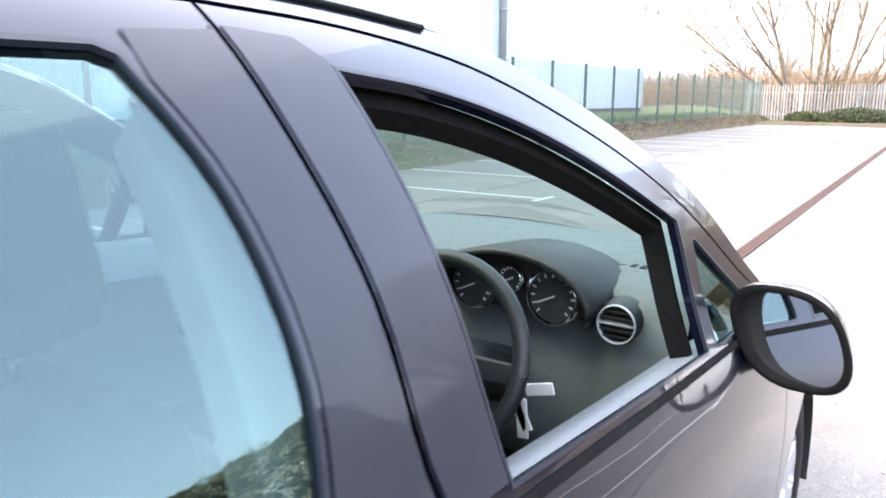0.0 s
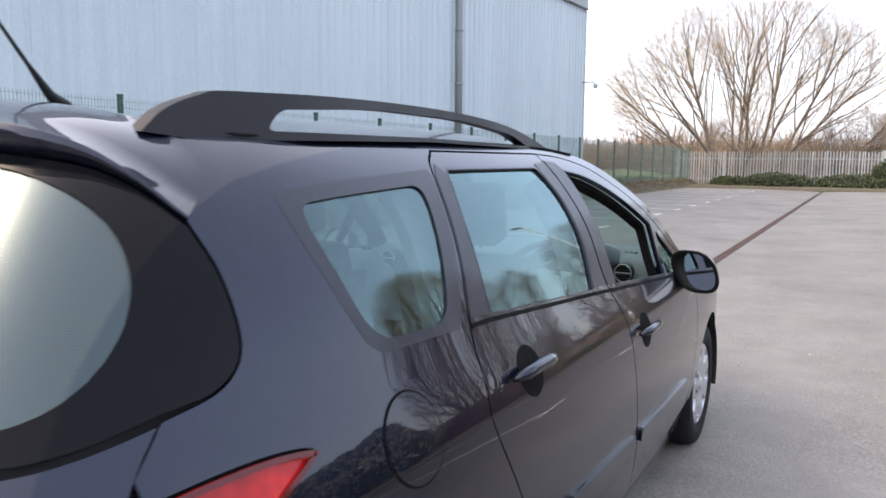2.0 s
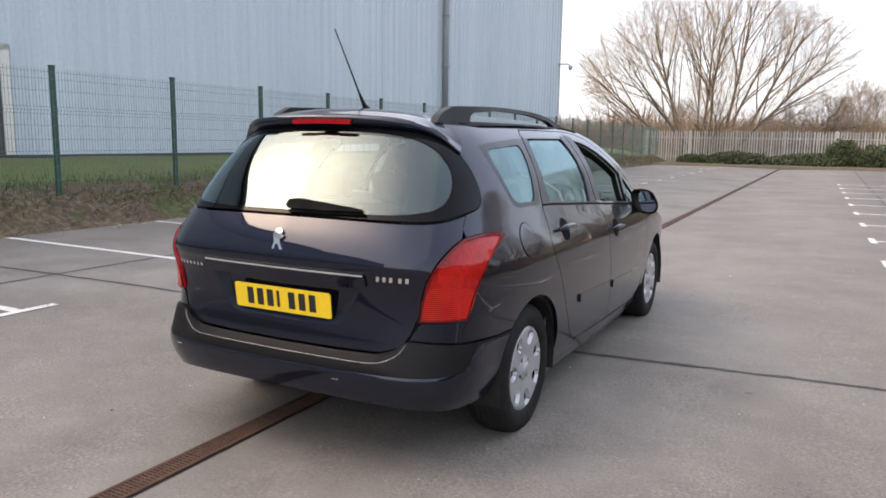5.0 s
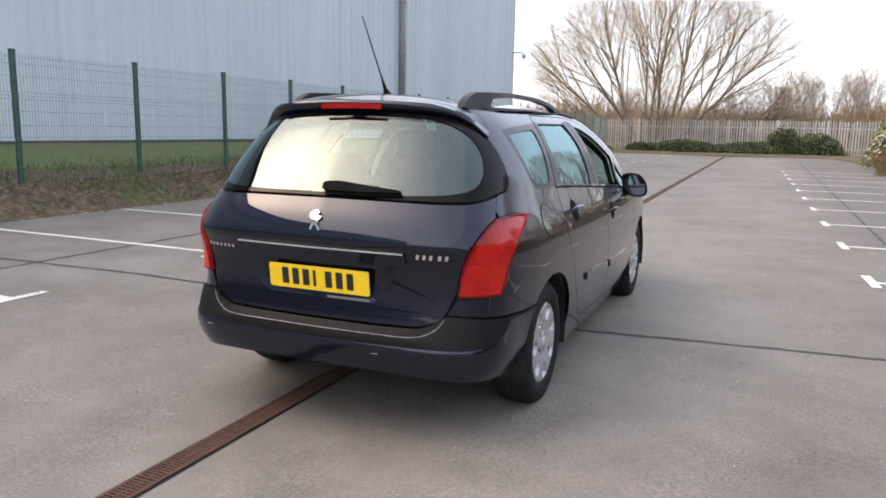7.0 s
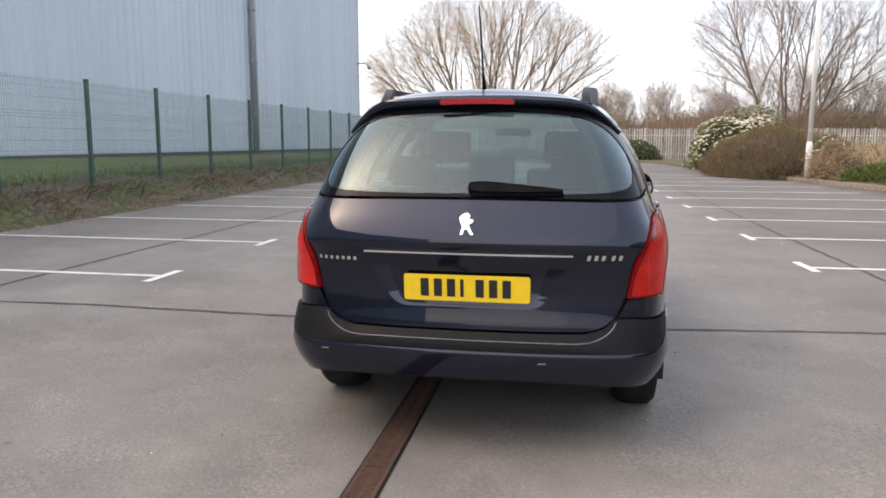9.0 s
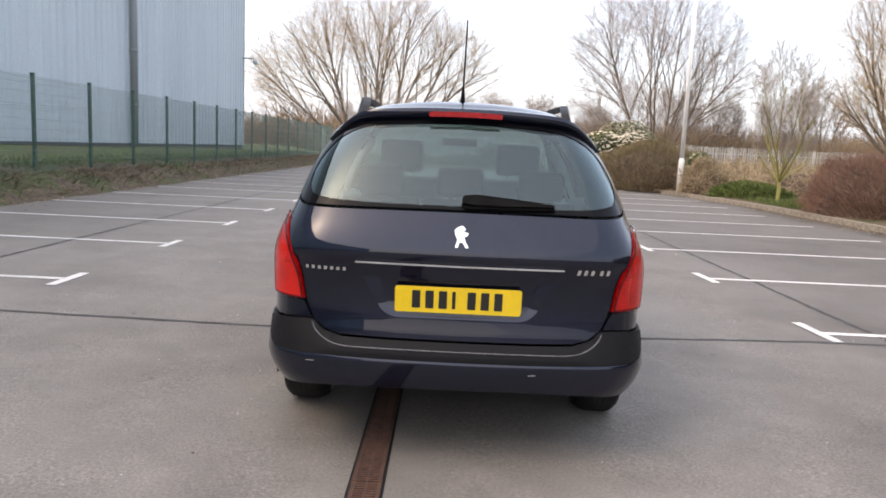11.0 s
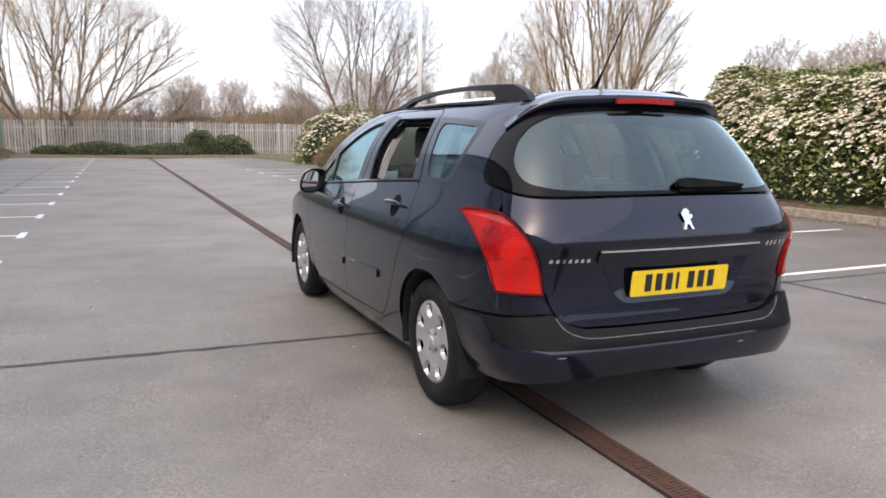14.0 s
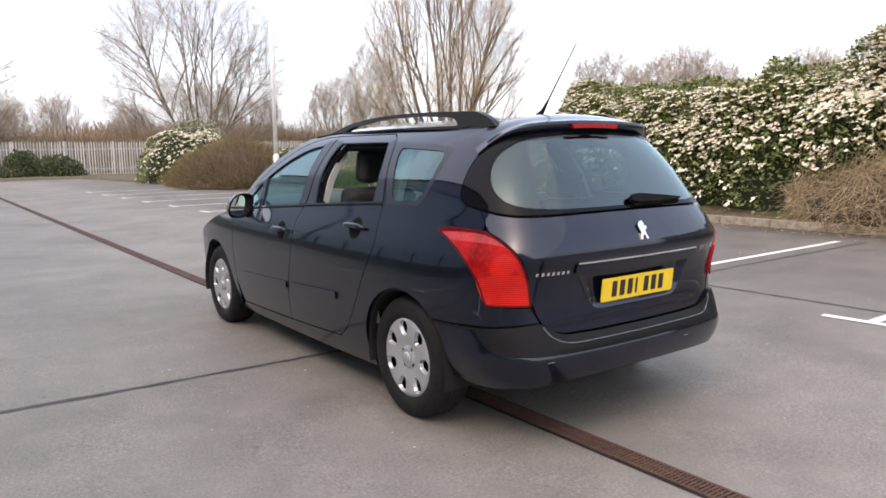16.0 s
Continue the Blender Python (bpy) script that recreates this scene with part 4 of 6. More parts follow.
for i in range(7):
    a = -0.645 + i * 0.0268
    badge("badge_bar", rounded([(a, 0.809, 0.003), (a + 0.014, 0.809, 0.003), (a + 0.014, 0.824, 0.003), (a, 0.824, 0.003)]), CHROME, "", 0.006, 0.004)
for i in range(5):
    a = 0.485 + i * 0.029 + (0.010 if i > 2 else 0)
    badge("badge_bar", rounded([(a, 0.834, 0.003), (a + 0.014, 0.834, 0.003), (a + 0.021, 0.855, 0.003), (a + 0.007, 0.855, 0.003)]), CHROME, "", 0.006, 0.004)
wiper = mesh_object("rear_wiper", *slab(rounded([(-0.005, 1.092, 0.01), (0.06, 1.084, 0.01), (0.25, 1.084, 0.01), (0.425, 1.087, 0.004), (0.425, 1.095, 0.004), (0.25, 1.112, 0.02), (0.07, 1.126, 0.02), (0.0, 1.120, 0.012)]), [], 0.022,
                 lambda a, b, w: tuple(skin(a, b) + skin_normal(a, b) * (0.006 + w)), 0.03), RUBBER, car, "black rear wiper arm and blade", False)
mesh_object("wiper_blade", *slab(rounded([(0.01, 1.076, 0.002), (0.43, 1.080, 0.002), (0.43, 1.087, 0.002), (0.01, 1.085, 0.002)]), [], 0.012, lambda a, b, w: tuple(skin(a, b) + skin_normal(a, b) * (0.001 + w)), 0.03), RUBBER, wiper, "", False)

# roof rails and aerial
rail_out = np.vstack([smooth_line([(-0.30, 1.465), (-0.25, 1.505), (-0.18, 1.535), (-0.1, 1.549), (0.3, 1.561), (0.7, 1.556), (1.0, 1.533), (1.2, 1.495), (1.44, 1.435)], 5), [(1.36, 1.44), (1.12, 1.468), (0.5, 1.474), (0.0, 1.464), (-0.22, 1.458)]])
rail_hole = rounded([(-0.06, 1.480, 0.02), (-0.02, 1.522, 0.03), (0.3, 1.542, 0.1), (0.7, 1.538, 0.1), (1.0, 1.511, 0.05), (1.11, 1.476, 0.02), (0.5, 1.484, 0.1)])
for sd in (1, -1):
    mesh_object("roof_rail", *slab(rail_out, [rail_hole], 0.036, lambda a, b, w, sd=sd: (sd * (0.548 - w - 0.3 * (b - 1.47) - 0.03 * max(0.0, a - 0.9) - 0.075 * float(1 - sstep(-0.42, 0.1, a))), a, b + 0.008 * float(1 - sstep(-0.42, 0.0, a))), 0.03), BLACKTRIM, car, "satin black roof rail", False)
aerial = tube_object("aerial", [(-0.013, -0.105, 1.535), (-0.013, -0.135, 1.56), (-0.013, -0.18, 1.62), (-0.010, -0.375, 1.888)], [0.02, 0.011, 0.0045, 0.0028], BLACKTRIM, car, "black rod aerial")

# door mirrors
for sd in (1, -1):
    v, f = [], []
    n1, n2 = 40, 14
    for i in range(n2 + 1):
        t = i / n2
        k = math.sqrt(max(0.0, 1 - (1 - t) ** 2)) if t < 1 else 1
        yy = 2.115 - 0.145 * t
        for j in range(n1):
            a = 2 * math.pi * j / n1
            ca, sa = math.cos(a), math.sin(a)
            ex = math.copysign(abs(ca) ** 0.75, ca) * 0.088
            ez = math.copysign(abs(sa) ** 0.8, sa) * (0.080 if sa > 0 else 0.092)
            v.append((sd * (0.912 + ex * k + -0.32 * ez * k), yy, 0.995 + ez * k))
    f = [(i * n1 + j, i * n1 + (j + 1) % n1, (i + 1) * n1 + (j + 1) % n1, (i + 1) * n1 + j) for i in range(n2) for j in range(n1)]
    last = [v[n2 * n1 + j] for j in range(n1)]
    c = np.mean(last, axis=0)
    mir = mesh_object("door_mirror", v, f, PAINT, car, "navy door mirror housing")
    rv = [tuple(c + (np.array(p) - c) * q + (0, h, 0)) for q, h in ((1.0, 0.0), (0.96, -0.006), (0.86, -0.005), (0.83, 0.06)) for p in last]
    mesh_object("mirror_rim", rv, [(r * n1 + j, r * n1 + (j + 1) % n1, (r + 1) * n1 + (j + 1) % n1, (r + 1) * n1 + j) for r in range(3) for j in range(n1)], RUBBER, mir, "black mirror rim")
    gv = []
    for p in last:
        d = (np.array(p) - c) * 0.86
        gv.append(tuple(c + d + (0, 0.017 - 0.27 * sd * d[0] + 0.04 * d[2], 0)))
    mesh_object("mirror_glass", gv, [tuple(range(n1))], MIRRORGLASS, mir, "angled mirror glass", False)
    arm, fa = tube([(sd * 0.77, 2.06, 0.945), (sd * 0.83, 2.06, 0.935), (sd * 0.89, 2.05, 0.935)], [0.045, 0.035, 0.03], 10)
    mesh_object("mirror_arm", arm, fa, BLACKTRIM, mir, "black mirror foot")

# wheels
def wheel(y, sd):
    base = sd * 0.83
    tyre_prof = [(0.205, -0.19), (0.245, -0.198), (0.29, -0.192), (0.308, -0.165), (0.315, -0.14), (0.315, -0.05), (0.309, -0.022), (0.292, 0.0), (0.25, 0.008), (0.212, 0.002), (0.20, -0.012)]
    v, f = lathe(tyre_prof, 48)
    w = mesh_object("wheel", [(sd * (p[0] + 0.83), p[1] + y, p[2] + HUB_Z) for p in v], f, TYRE, car, "black tyre with silver cover")
    for k, xg in enumerate((-0.072, -0.098, -0.124)):
        gv, gf = lathe([(0.3155, xg - 0.004), (0.3162, xg - 0.002), (0.3162, xg + 0.002), (0.3155, xg + 0.004)], 48)
        mesh_object("tread_groove", [(sd * (p[0] + 0.83), p[1] + y, p[2] + HUB_Z) for p in gv], gf, SHELL, w)
    # cover with seven openings
    out = [(0.212 * math.cos(a), 0.212 * math.sin(a)) for a in np.linspace(0, 2 * math.pi, 64, endpoint=False)]
    turn = (0.38, 0.9)[int(y > 1)] * sd
    holes = []
    for k in range(7):
        a = 2 * math.pi * k / 7 + turn
        pts = [(0.108, 0.0, 0.02), (0.120, 0.025, 0.014), (0.165, 0.040, 0.016), (0.190, 0.026, 0.014), (0.194, 0.0, 0.01), (0.190, -0.026, 0.014), (0.165, -0.040, 0.016), (0.120, -0.025, 0.014)]
        holes.append(rounded([(r * math.cos(a) - q * math.sin(a), r * math.sin(a) + q * math.cos(a), rr) for r, q, rr in pts], 3))
    def dish(u, vv, wdt):
        r = math.hypot(u, vv)
        h = float(np.interp(r, [0, 0.045, 0.06, 0.12, 0.185, 0.2, 0.213], [-0.002, -0.004, -0.014, -0.002, 0.002, -0.003, -0.016]))
        return (sd * (0.828 + h - wdt), y + u, HUB_Z + vv)
    cv = mesh_object("wheel_cover", *slab(out, holes, 0.004, dish, 0.012), SILVER, w, "silver seven-hole wheel cover", False)
    for hl in holes:
        low = inset(hl, 0.009)
        k = len(low)
        if k == len(hl):
            lv = [dish(a, b, 0.0) for a, b in hl] + [dish(a, b, 0.018) for a, b in low]
            mesh_object("opening_lip", lv, [(i, (i + 1) % k, k + (i + 1) % k, k + i) for i in range(k)], SILVER, cv)
    hv, hf = lathe([(0.0, 0.004), (0.026, 0.004), (0.03, 0.0), (0.03, -0.01)], 20)
    mesh_object("centre_cap", [(sd * (p[0] + 0.829), p[1] + y, p[2] + HUB_Z) for p in hv], hf, GALV, cv, "grey centre cap")
    for k in range(4):
        a = 2 * math.pi * k / 4 + 0.6
        hv, hf = lathe([(0.0, 0.002), (0.011, 0.002), (0.012, -0.012)], 10)
        mesh_object("wheel_bolt", [(sd * (p[0] + 0.818), p[1] + y + 0.05 * math.cos(a), p[2] + HUB_Z + 0.05 * math.sin(a)) for p in hv], hf, DASHDARK, cv)
    rv, rf = lathe([(0.0, -0.05), (0.10, -0.05), (0.205, -0.055), (0.21, -0.1), (0.205, -0.19)], 32)
    mesh_object("wheel_rim", [(sd * (p[0] + 0.83), p[1] + y, p[2] + HUB_Z) for p in rv], rf, SHELL, w, "dark steel rim")


for sd in (1, -1):
    for y in (0.0, 2.708):
        wheel(y, sd)

# cabin
lin = [((float(p[0]) - 0.03, float(p[1]), float(p[2]) - 0.028), 0.05, 0.04) for s in np.linspace(1.15, 2.85, 12) for p in [skin(s, 1.465)]]
span("headlining", lin, LINING, car, "pale grey headlining")
for sd in (1, -1):
    card = [(1.75, 0.42), (3.62, 0.42), (3.66, 0.93), (3.3, 0.965), (2.7, 1.005), (1.80, 1.06)]
    skin_panel("door_card", card, DASH, car, "grey door lining", off=-0.06, lip=0.0, side=sd, step=0.06)
    skin_panel("pillar_lining", rounded([(2.50, 1.40, 0.02), (2.69, 1.40, 0.02), (2.72, 0.90, 0.02), (2.47, 0.90, 0.02)]), LINING, car, "pale grey pillar lining", off=-0.045, lip=0.04, side=sd, step=0.06)
    skin_panel("pillar_lining", rounded([(1.72, 1.42, 0.02), (1.90, 1.42, 0.02), (1.82, 1.06, 0.02), (1.66, 1.06, 0.02)]), LINING, car, "pale grey pillar lining", off=-0.045, lip=0.03, side=sd, step=0.06)
    sill = [(s, belt(s) - 0.005) for s in np.linspace(1.78, 3.62, 14)]
    v, f = [], []
    for s, z in sill:
        p, q = skin(s, z), skin_normal(s, z)
        for d, h in ((0.010, 0.004), (0.034, 0.030), (0.082, 0.034), (0.098, -0.05)):
            r = p - q * d + np.array((0, 0, h - 0.008))
            v.append((sd * r[0], r[1], r[2]))
    f = [(i * 4 + k, i * 4 + k + 1, (i + 1) * 4 + k + 1, (i + 1) * 4 + k) for i in range(len(sill) - 1) for k in range(3)]
    mesh_object("door_sill", v, f, DOORTOP, car, "grey door top ledge")


def cushion(name, parent, x0, x1, y0, y1, z0, z1, tilt=0.0, pivot=None, bevel=0.05, mat=None):
    bm = bm_box(x0, x1, y0, y1, z0, z1, bevel, seg=3)
    if tilt:
        c = Vector(pivot or ((x0 + x1) / 2, (y0 + y1) / 2, z0))
        bmesh.ops.rotate(bm, cent=c, matrix=Matrix.Rotation(radians(tilt), 3, "X"), verts=bm.verts)
    return part(name, bm, mat or FABRIC, parent, "", True)


for x in (-0.37, 0.37):
    st = cushion("front_seat", car, x - 0.25, x + 0.25, 1.15, 1.70, 0.46, 0.62, 0, bevel=0.06)
    tagged(st, "charcoal fabric front seat")
    cushion("seat_back", st, x - 0.245, x + 0.245, 1.06, 1.20, 0.56, 1.14, 14, (x, 1.13, 0.56), 0.055)
    cushion("headrest", st, x - 0.135, x + 0.135, 0.965, 1.075, 1.165, 1.36, 10, (x, 1.02, 1.165), 0.045)
    for q in (-0.06, 0.06):
        tube_object("headrest_post", [(x + q, 1.0, 1.09), (x + q, 1.01, 1.19)], [0.006, 0.006], CHROME, st)
for x in (-0.42, 0.0, 0.42):
    st = cushion("rear_seat", car, x - 0.205, x + 0.205, 0.30, 0.78, 0.48, 0.64, 0, bevel=0.05)
    tagged(st, "charcoal fabric rear seat")
    cushion("seat_back", st, x - 0.205, x + 0.205, 0.22, 0.34, 0.58, 1.06, 16, (x, 0.28, 0.58), 0.045)
    cushion("headrest", st, x - 0.12, x + 0.12, 0.10, 0.19, 1.07, 1.22, 12, (x, 0.14, 1.07), 0.04)
part("boot_floor", bm_box(-0.55, 0.55, -0.60, 0.30, 0.52, 0.56), FABRIC, car)

dash_rows = []
sec = [(1.98, 0.62), (1.90, 0.72), (1.90, 0.86), (1.93, 0.975), (1.985, 1.02), (2.10, 1.045), (2.28, 1.055), (2.45, 1.05), (2.66, 1.03)]
v, f = [], []
xs = np.linspace(-0.74, 0.74, 31)
for x in xs:
    t = abs(x) / 0.74
    carve = 0.10 * float(sstep(0.10, 0.18, x) * (1 - sstep(0.55, 0.62, x)))
    for y, z in sec:
        back = 0.30 * t ** 2.2 * float(sstep(2.05, 2.66, y))
        v.append((x, y + (carve if 0.8 < z and y < 2.05 else 0) + 0.10 * (1 - math.cos(min(1.0, t) * math.pi)) * 0.35 - back + 0.02, z - 0.035 * t * t - (0.02 if z > 0.9 else 0) + float(sstep(0.42, 0.56, x) * np.interp(z, [0.80, 0.86, 0.975, 1.02, 1.05], [0.0, 0.02, 0.062, 0.034, 0.012]))))
n = len(sec)
f = [(i * n + k, i * n + k + 1, (i + 1) * n + k + 1, (i + 1) * n + k) for i in range(len(xs) - 1) for k in range(n - 1)]
dash = mesh_object("dashboard", v, f, DASH, car, "grey-green plastic dashboard")
hood = [((0.38 + 0.185 * math.cos(a)), 0, 0.965 + 0.105 * math.sin(a) * (1 if math.sin(a) > 0 else 0.7)) for a in np.linspace(-0.3, math.pi + 0.3, 22)]
v = [(x, 1.955, z - 0.004) for x, _, z in hood] + [(0.38 + (x - 0.38) * 1.03, 1.97, z + 0.010) for x, _, z in hood] + [(0.38 + (x - 0.38) * 1.12, 2.20, z - 0.010) for x, _, z in hood] + [(x, 2.03, z - 0.006) for x, _, z in hood]
m = len(hood)
f = [(r * m + i, r * m + i + 1, (r + 1) * m + i + 1, (r + 1) * m + i) for r in range(2) for i in range(m - 1)] + [(i + 1, i, 3 * m + i, 3 * m + i + 1) for i in range(m - 1)]
hoodo = mesh_object("dial_hood", v, f, DASHDARK, dash, "black hood over the dials")
mesh_object("dial_panel", [(x, 2.012, z) for x, _, z in hood], [tuple(range(m))[::-1]], DASHDARK, hoodo, "", False)
for dx, r in ((-0.092, 0.056), (0.095, 0.060), (0.0, 0.030)):
    cx, cz = 0.38 + dx, 0.985 - (0.0 if r > 0.05 else -0.025)
    v, f = lathe([(r * 0.86, -0.004), (r, 0.0), (r * 1.02, 0.012), (r * 0.9, 0.014)], 32, "y", (cx, 1.995, cz))
    dial = mesh_object("dial", v, f, CHROME, hoodo, "silver-ringed dial")
    v, f = lathe([(0.0, 0.006), (r * 0.9, 0.006)], 32, "y", (cx, 1.995, cz))
    mesh_object("dial_face", v, f, DIAL, dial)
    for k in range(13):
        a = radians(-45 + 270 * k / 12)
        bm = bm_box(-0.0016, 0.0016, -0.001, 0.001, r * 0.66, r * 0.80)
        bmesh.ops.transform(bm, matrix=Matrix.Translation((cx, 1.998, cz)) @ Matrix.Rotation(a - radians(90), 4, "Y"), verts=bm.verts)
        part("dial_mark", bm, WHITEMARK, dial)
    bm = bm_box(-0.0018, 0.0018, -0.001, 0.001, -0.005, r * 0.62)
    bmesh.ops.transform(bm, matrix=Matrix.Translation((cx, 1.997, cz)) @ Matrix.Rotation(radians(-115), 4, "Y"), verts=bm.verts)
    part("dial_needle", bm, WHITEMARK, dial)
for cx, cy, cz in ((0.615, 1.98, 0.957), (0.135, 1.93, 0.955), (-0.592, 1.98, 0.935), (-0.05, 1.93, 0.955)):
    v, f = lathe([(0.035, 0.006), (0.0362, -0.001), (0.0375, -0.002), (0.0385, 0.002), (0.038, 0.006)], 28, "y", (cx, cy, cz))
    vent = mesh_object("air_vent", v, f, GALV, dash, "round chrome-ringed air vent")
    v, f = lathe([(0.036, 0.004), (0.0375, 0.005), (0.040, 0.012), (0.046, 0.05)], 24, "y", (cx, cy, cz))
    mesh_object("vent_body", v, f, DASHDARK, vent)
    v, f = lathe([(0.0, 0.018), (0.036, 0.018)], 24, "y", (cx, cy, cz))
    mesh_object("vent_back", v, f, SHELL, vent)
    for k in (-0.024, -0.012, 0.0, 0.012, 0.024):
        w = math.sqrt(0.035 ** 2 - k * k)
        part("vent_slat", bm_box(cx - w, cx + w, cy + 0.002, cy + 0.016, cz + k - 0.0022, cz + k + 0.0022), DASHDARK if k else GALV, vent)
for k in range(4):
    bm = bm_box(0.535 + 0.022 * k, 0.549 + 0.022 * k, 2.195, 2.225, 1.003, 1.0225, 0.003)
    part("demister_slot", bm, SHELL, dash)

# steering wheel
col = Vector((0.37, 1.715, 0.925))
tilt = Matrix.Translation(col) @ Matrix.Rotation(radians(66), 4, "X")
sw = thing("steering_wheel", "", "")
sw.parent = car
for k in list(sw.keys()):
    del sw[k]
v, f = tube([(0.186 * math.cos(a), 0.180 * math.sin(a), 0) for a in np.linspace(0, 2 * math.pi, 41)], [0.0155] * 41, 10, False)
mesh_object("wheel_rim", [tuple(tilt @ Vector(p)) for p in v], f, DASHDARK, sw, "black leather wheel rim")
bm = bmesh.new()
bmesh.ops.create_uvsphere(bm, u_segments=20, v_segments=10, radius=1)
bmesh.ops.transform(bm, matrix=tilt @ Matrix.Translation((0, -0.01, 0.008)) @ Matrix.Diagonal((0.085, 0.075, 0.03, 1)), verts=bm.verts)
part("wheel_hub", bm, DASH, sw, "grey hub pad", True)
for a in (0, 180, 245, 295):
    bm = bm_box(0.06, 0.178, -0.02, 0.02, -0.012, 0.004, 0.006)
    bmesh.ops.transform(bm, matrix=tilt @ Matrix.Rotation(radians(a), 4, "Z"), verts=bm.verts)
    part("wheel_spoke", bm, DASHDARK, sw, "", True)
tube_object("steering_column", [tuple(tilt @ Vector((0, 0, -0.02))), tuple(tilt @ Vector((0, 0, -0.30)))], [0.05, 0.06], DASHDARK, sw)
tube_object("column_stalk", [(0.40, 1.80, 0.885), (0.52, 1.80, 0.875)], [0.008, 0.012], DASHDARK, sw)
keyset = thing("ignition_key", "", "")
keyset.parent = car
for k in list(keyset.keys()):
    del keyset[k]
tube_object("key_blade", [(0.46, 1.84, 0.865), (0.50, 1.80, 0.855)], [0.006, 0.01], CHROME, keyset)
for a, (x, y, z), L in ((15, (0.525, 1.80, 0.868), 0.055), (-85, (0.515, 1.80, 0.85), 0.075), (-65, (0.505, 1.80, 0.845), 0.06)):
    bm = bm_box(0, L, -0.003, 0.003, -0.011, 0.011, 0.003)
    bmesh.ops.transform(bm, matrix=Matrix.Translation((x, y, z)) @ Matrix.Rotation(radians(-a), 4, "Y"), verts=bm.verts)
    part("key_tag", bm, KEYWHITE, keyset, "white plastic key tag")
tube_object("interior_mirror", [(-0.12, 1.52, 1.365), (0.12, 1.50, 1.365)], [0.03, 0.03], DASHDARK, car, "black interior mirror")


# ---- ground ----
DRAIN_X = -0.35


def fall(x):
    """Height of the paving: it falls gently towards the drain."""
    return -0.056 + 0.056 * np.clip(np.abs(np.asarray(x, float) - DRAIN_X) / 2.9, 0, 1)


def sheet(name, xs, ys, height, material, label, category, kind="structure"):
    v = [(x, y, float(height(x, y))) for y in ys for x in xs]
    n = len(xs)
    f = [(j * n + i, j * n + i + 1, (j + 1) * n + i + 1, (j + 1) * n + i) for j in range(len(ys) - 1) for i in range(n - 1)]
    return tagged(mesh_object(name, v, f, material), label, category, kind=kind)


sheet("ground", [-600, -100, -30, -3.25, -2.0, -1.0, DRAIN_X, 0.3, 1.2, 2.55, 30, 100, 600], [-600, -60, -10, 0, 10, 30, 60, 600], lambda x, y: fall(x), CONCRETE, "weathered grey concrete car park paving", "ground")


def strip(name, pts, width, material, parent=None, lift=0.004, ragged=0.0, label=""):
    """A flat strip on the paving along points, with slightly uneven edges."""
    p = smooth_line(pts, 1) if len(pts) > 2 else np.array(pts, float)
    n = max(2, int(np.linalg.norm(p[-1] - p[0]) / 0.12))
    t = np.linspace(0, len(p) - 1, n)
    c = np.stack([np.interp(t, range(len(p)), p[:, 0]), np.interp(t, range(len(p)), p[:, 1])], 1)
    d = np.gradient(c, axis=0)
    d /= np.linalg.norm(d, axis=1)[:, None]
    nrm = np.stack([-d[:, 1], d[:, 0]], 1)
    rng = np.random.RandomState(int(abs(p[0, 0] * 77 + p[0, 1] * 13)) % 1000)
    w = width / 2 * (1 + ragged * rng.uniform(-1, 1, (n, 2)))
    c = c + nrm * (ragged * width * 0.5 * np.cumsum(rng.normal(0, 0.25, n)).clip(-3, 3))[:, None]
    a, b = c + nrm * w[:, :1], c - nrm * w[:, 1:]
    v = [(x, y, float(fall(x)) + lift) for q in zip(a, b) for x, y in q]
    f = [(2 * i + 1, 2 * i + 3, 2 * i + 2, 2 * i) for i in range(n - 1)]
    return mesh_object(name, v, f, material, parent, label, False)


j = tagged(new("expansion_joints"), "dark sealed joints across the concrete slabs", "paving joint", kind="structure")
for pts in ([(-7.3, 1.06), (-4.5, 1.19), (-2.0, 1.27), (-0.45, 1.32)], [(-0.22, 1.33), (1.5, 1.38), (3.25, 1.42), (7.5, 1.47)], [(-4.5, -14), (-4.5, 0), (-4.47, 12), (-4.5, 40)], [(3.25, -14), (3.25, 0), (3.2, 12), (3.1, 40)],
            [(-7.3, 26.0), (-0.45, 26.1)], [(-0.22, 26.1), (7.6, 26.2)], [(-7.3, -11.2), (-0.45, -11.1)], [(-0.22, -11.1), (7.6, -11.0)]):
    strip("joint", pts, 0.045, TAR, j, 0.003, 0.45)

def bed_edge(y):
    """Where the raised bed begins on the hedge's side: straight, then bending in round the lamp column."""
    return float(np.interp(y, EDGE[:, 1], EDGE[:, 0]))


EDGE = smooth_line([(8.38, -24), (8.40, 0), (8.46, 9), (8.44, 13), (8.34, 16), (8.05, 18.5), (7.55, 21), (7.05, 23), (6.55, 25), (6.05, 28.5), (5.5, 36), (4.8, 41.6)], 8)
bays = tagged(new("bay_markings"), "worn white parking bay lines with short end ticks", "road marking", kind="structure")
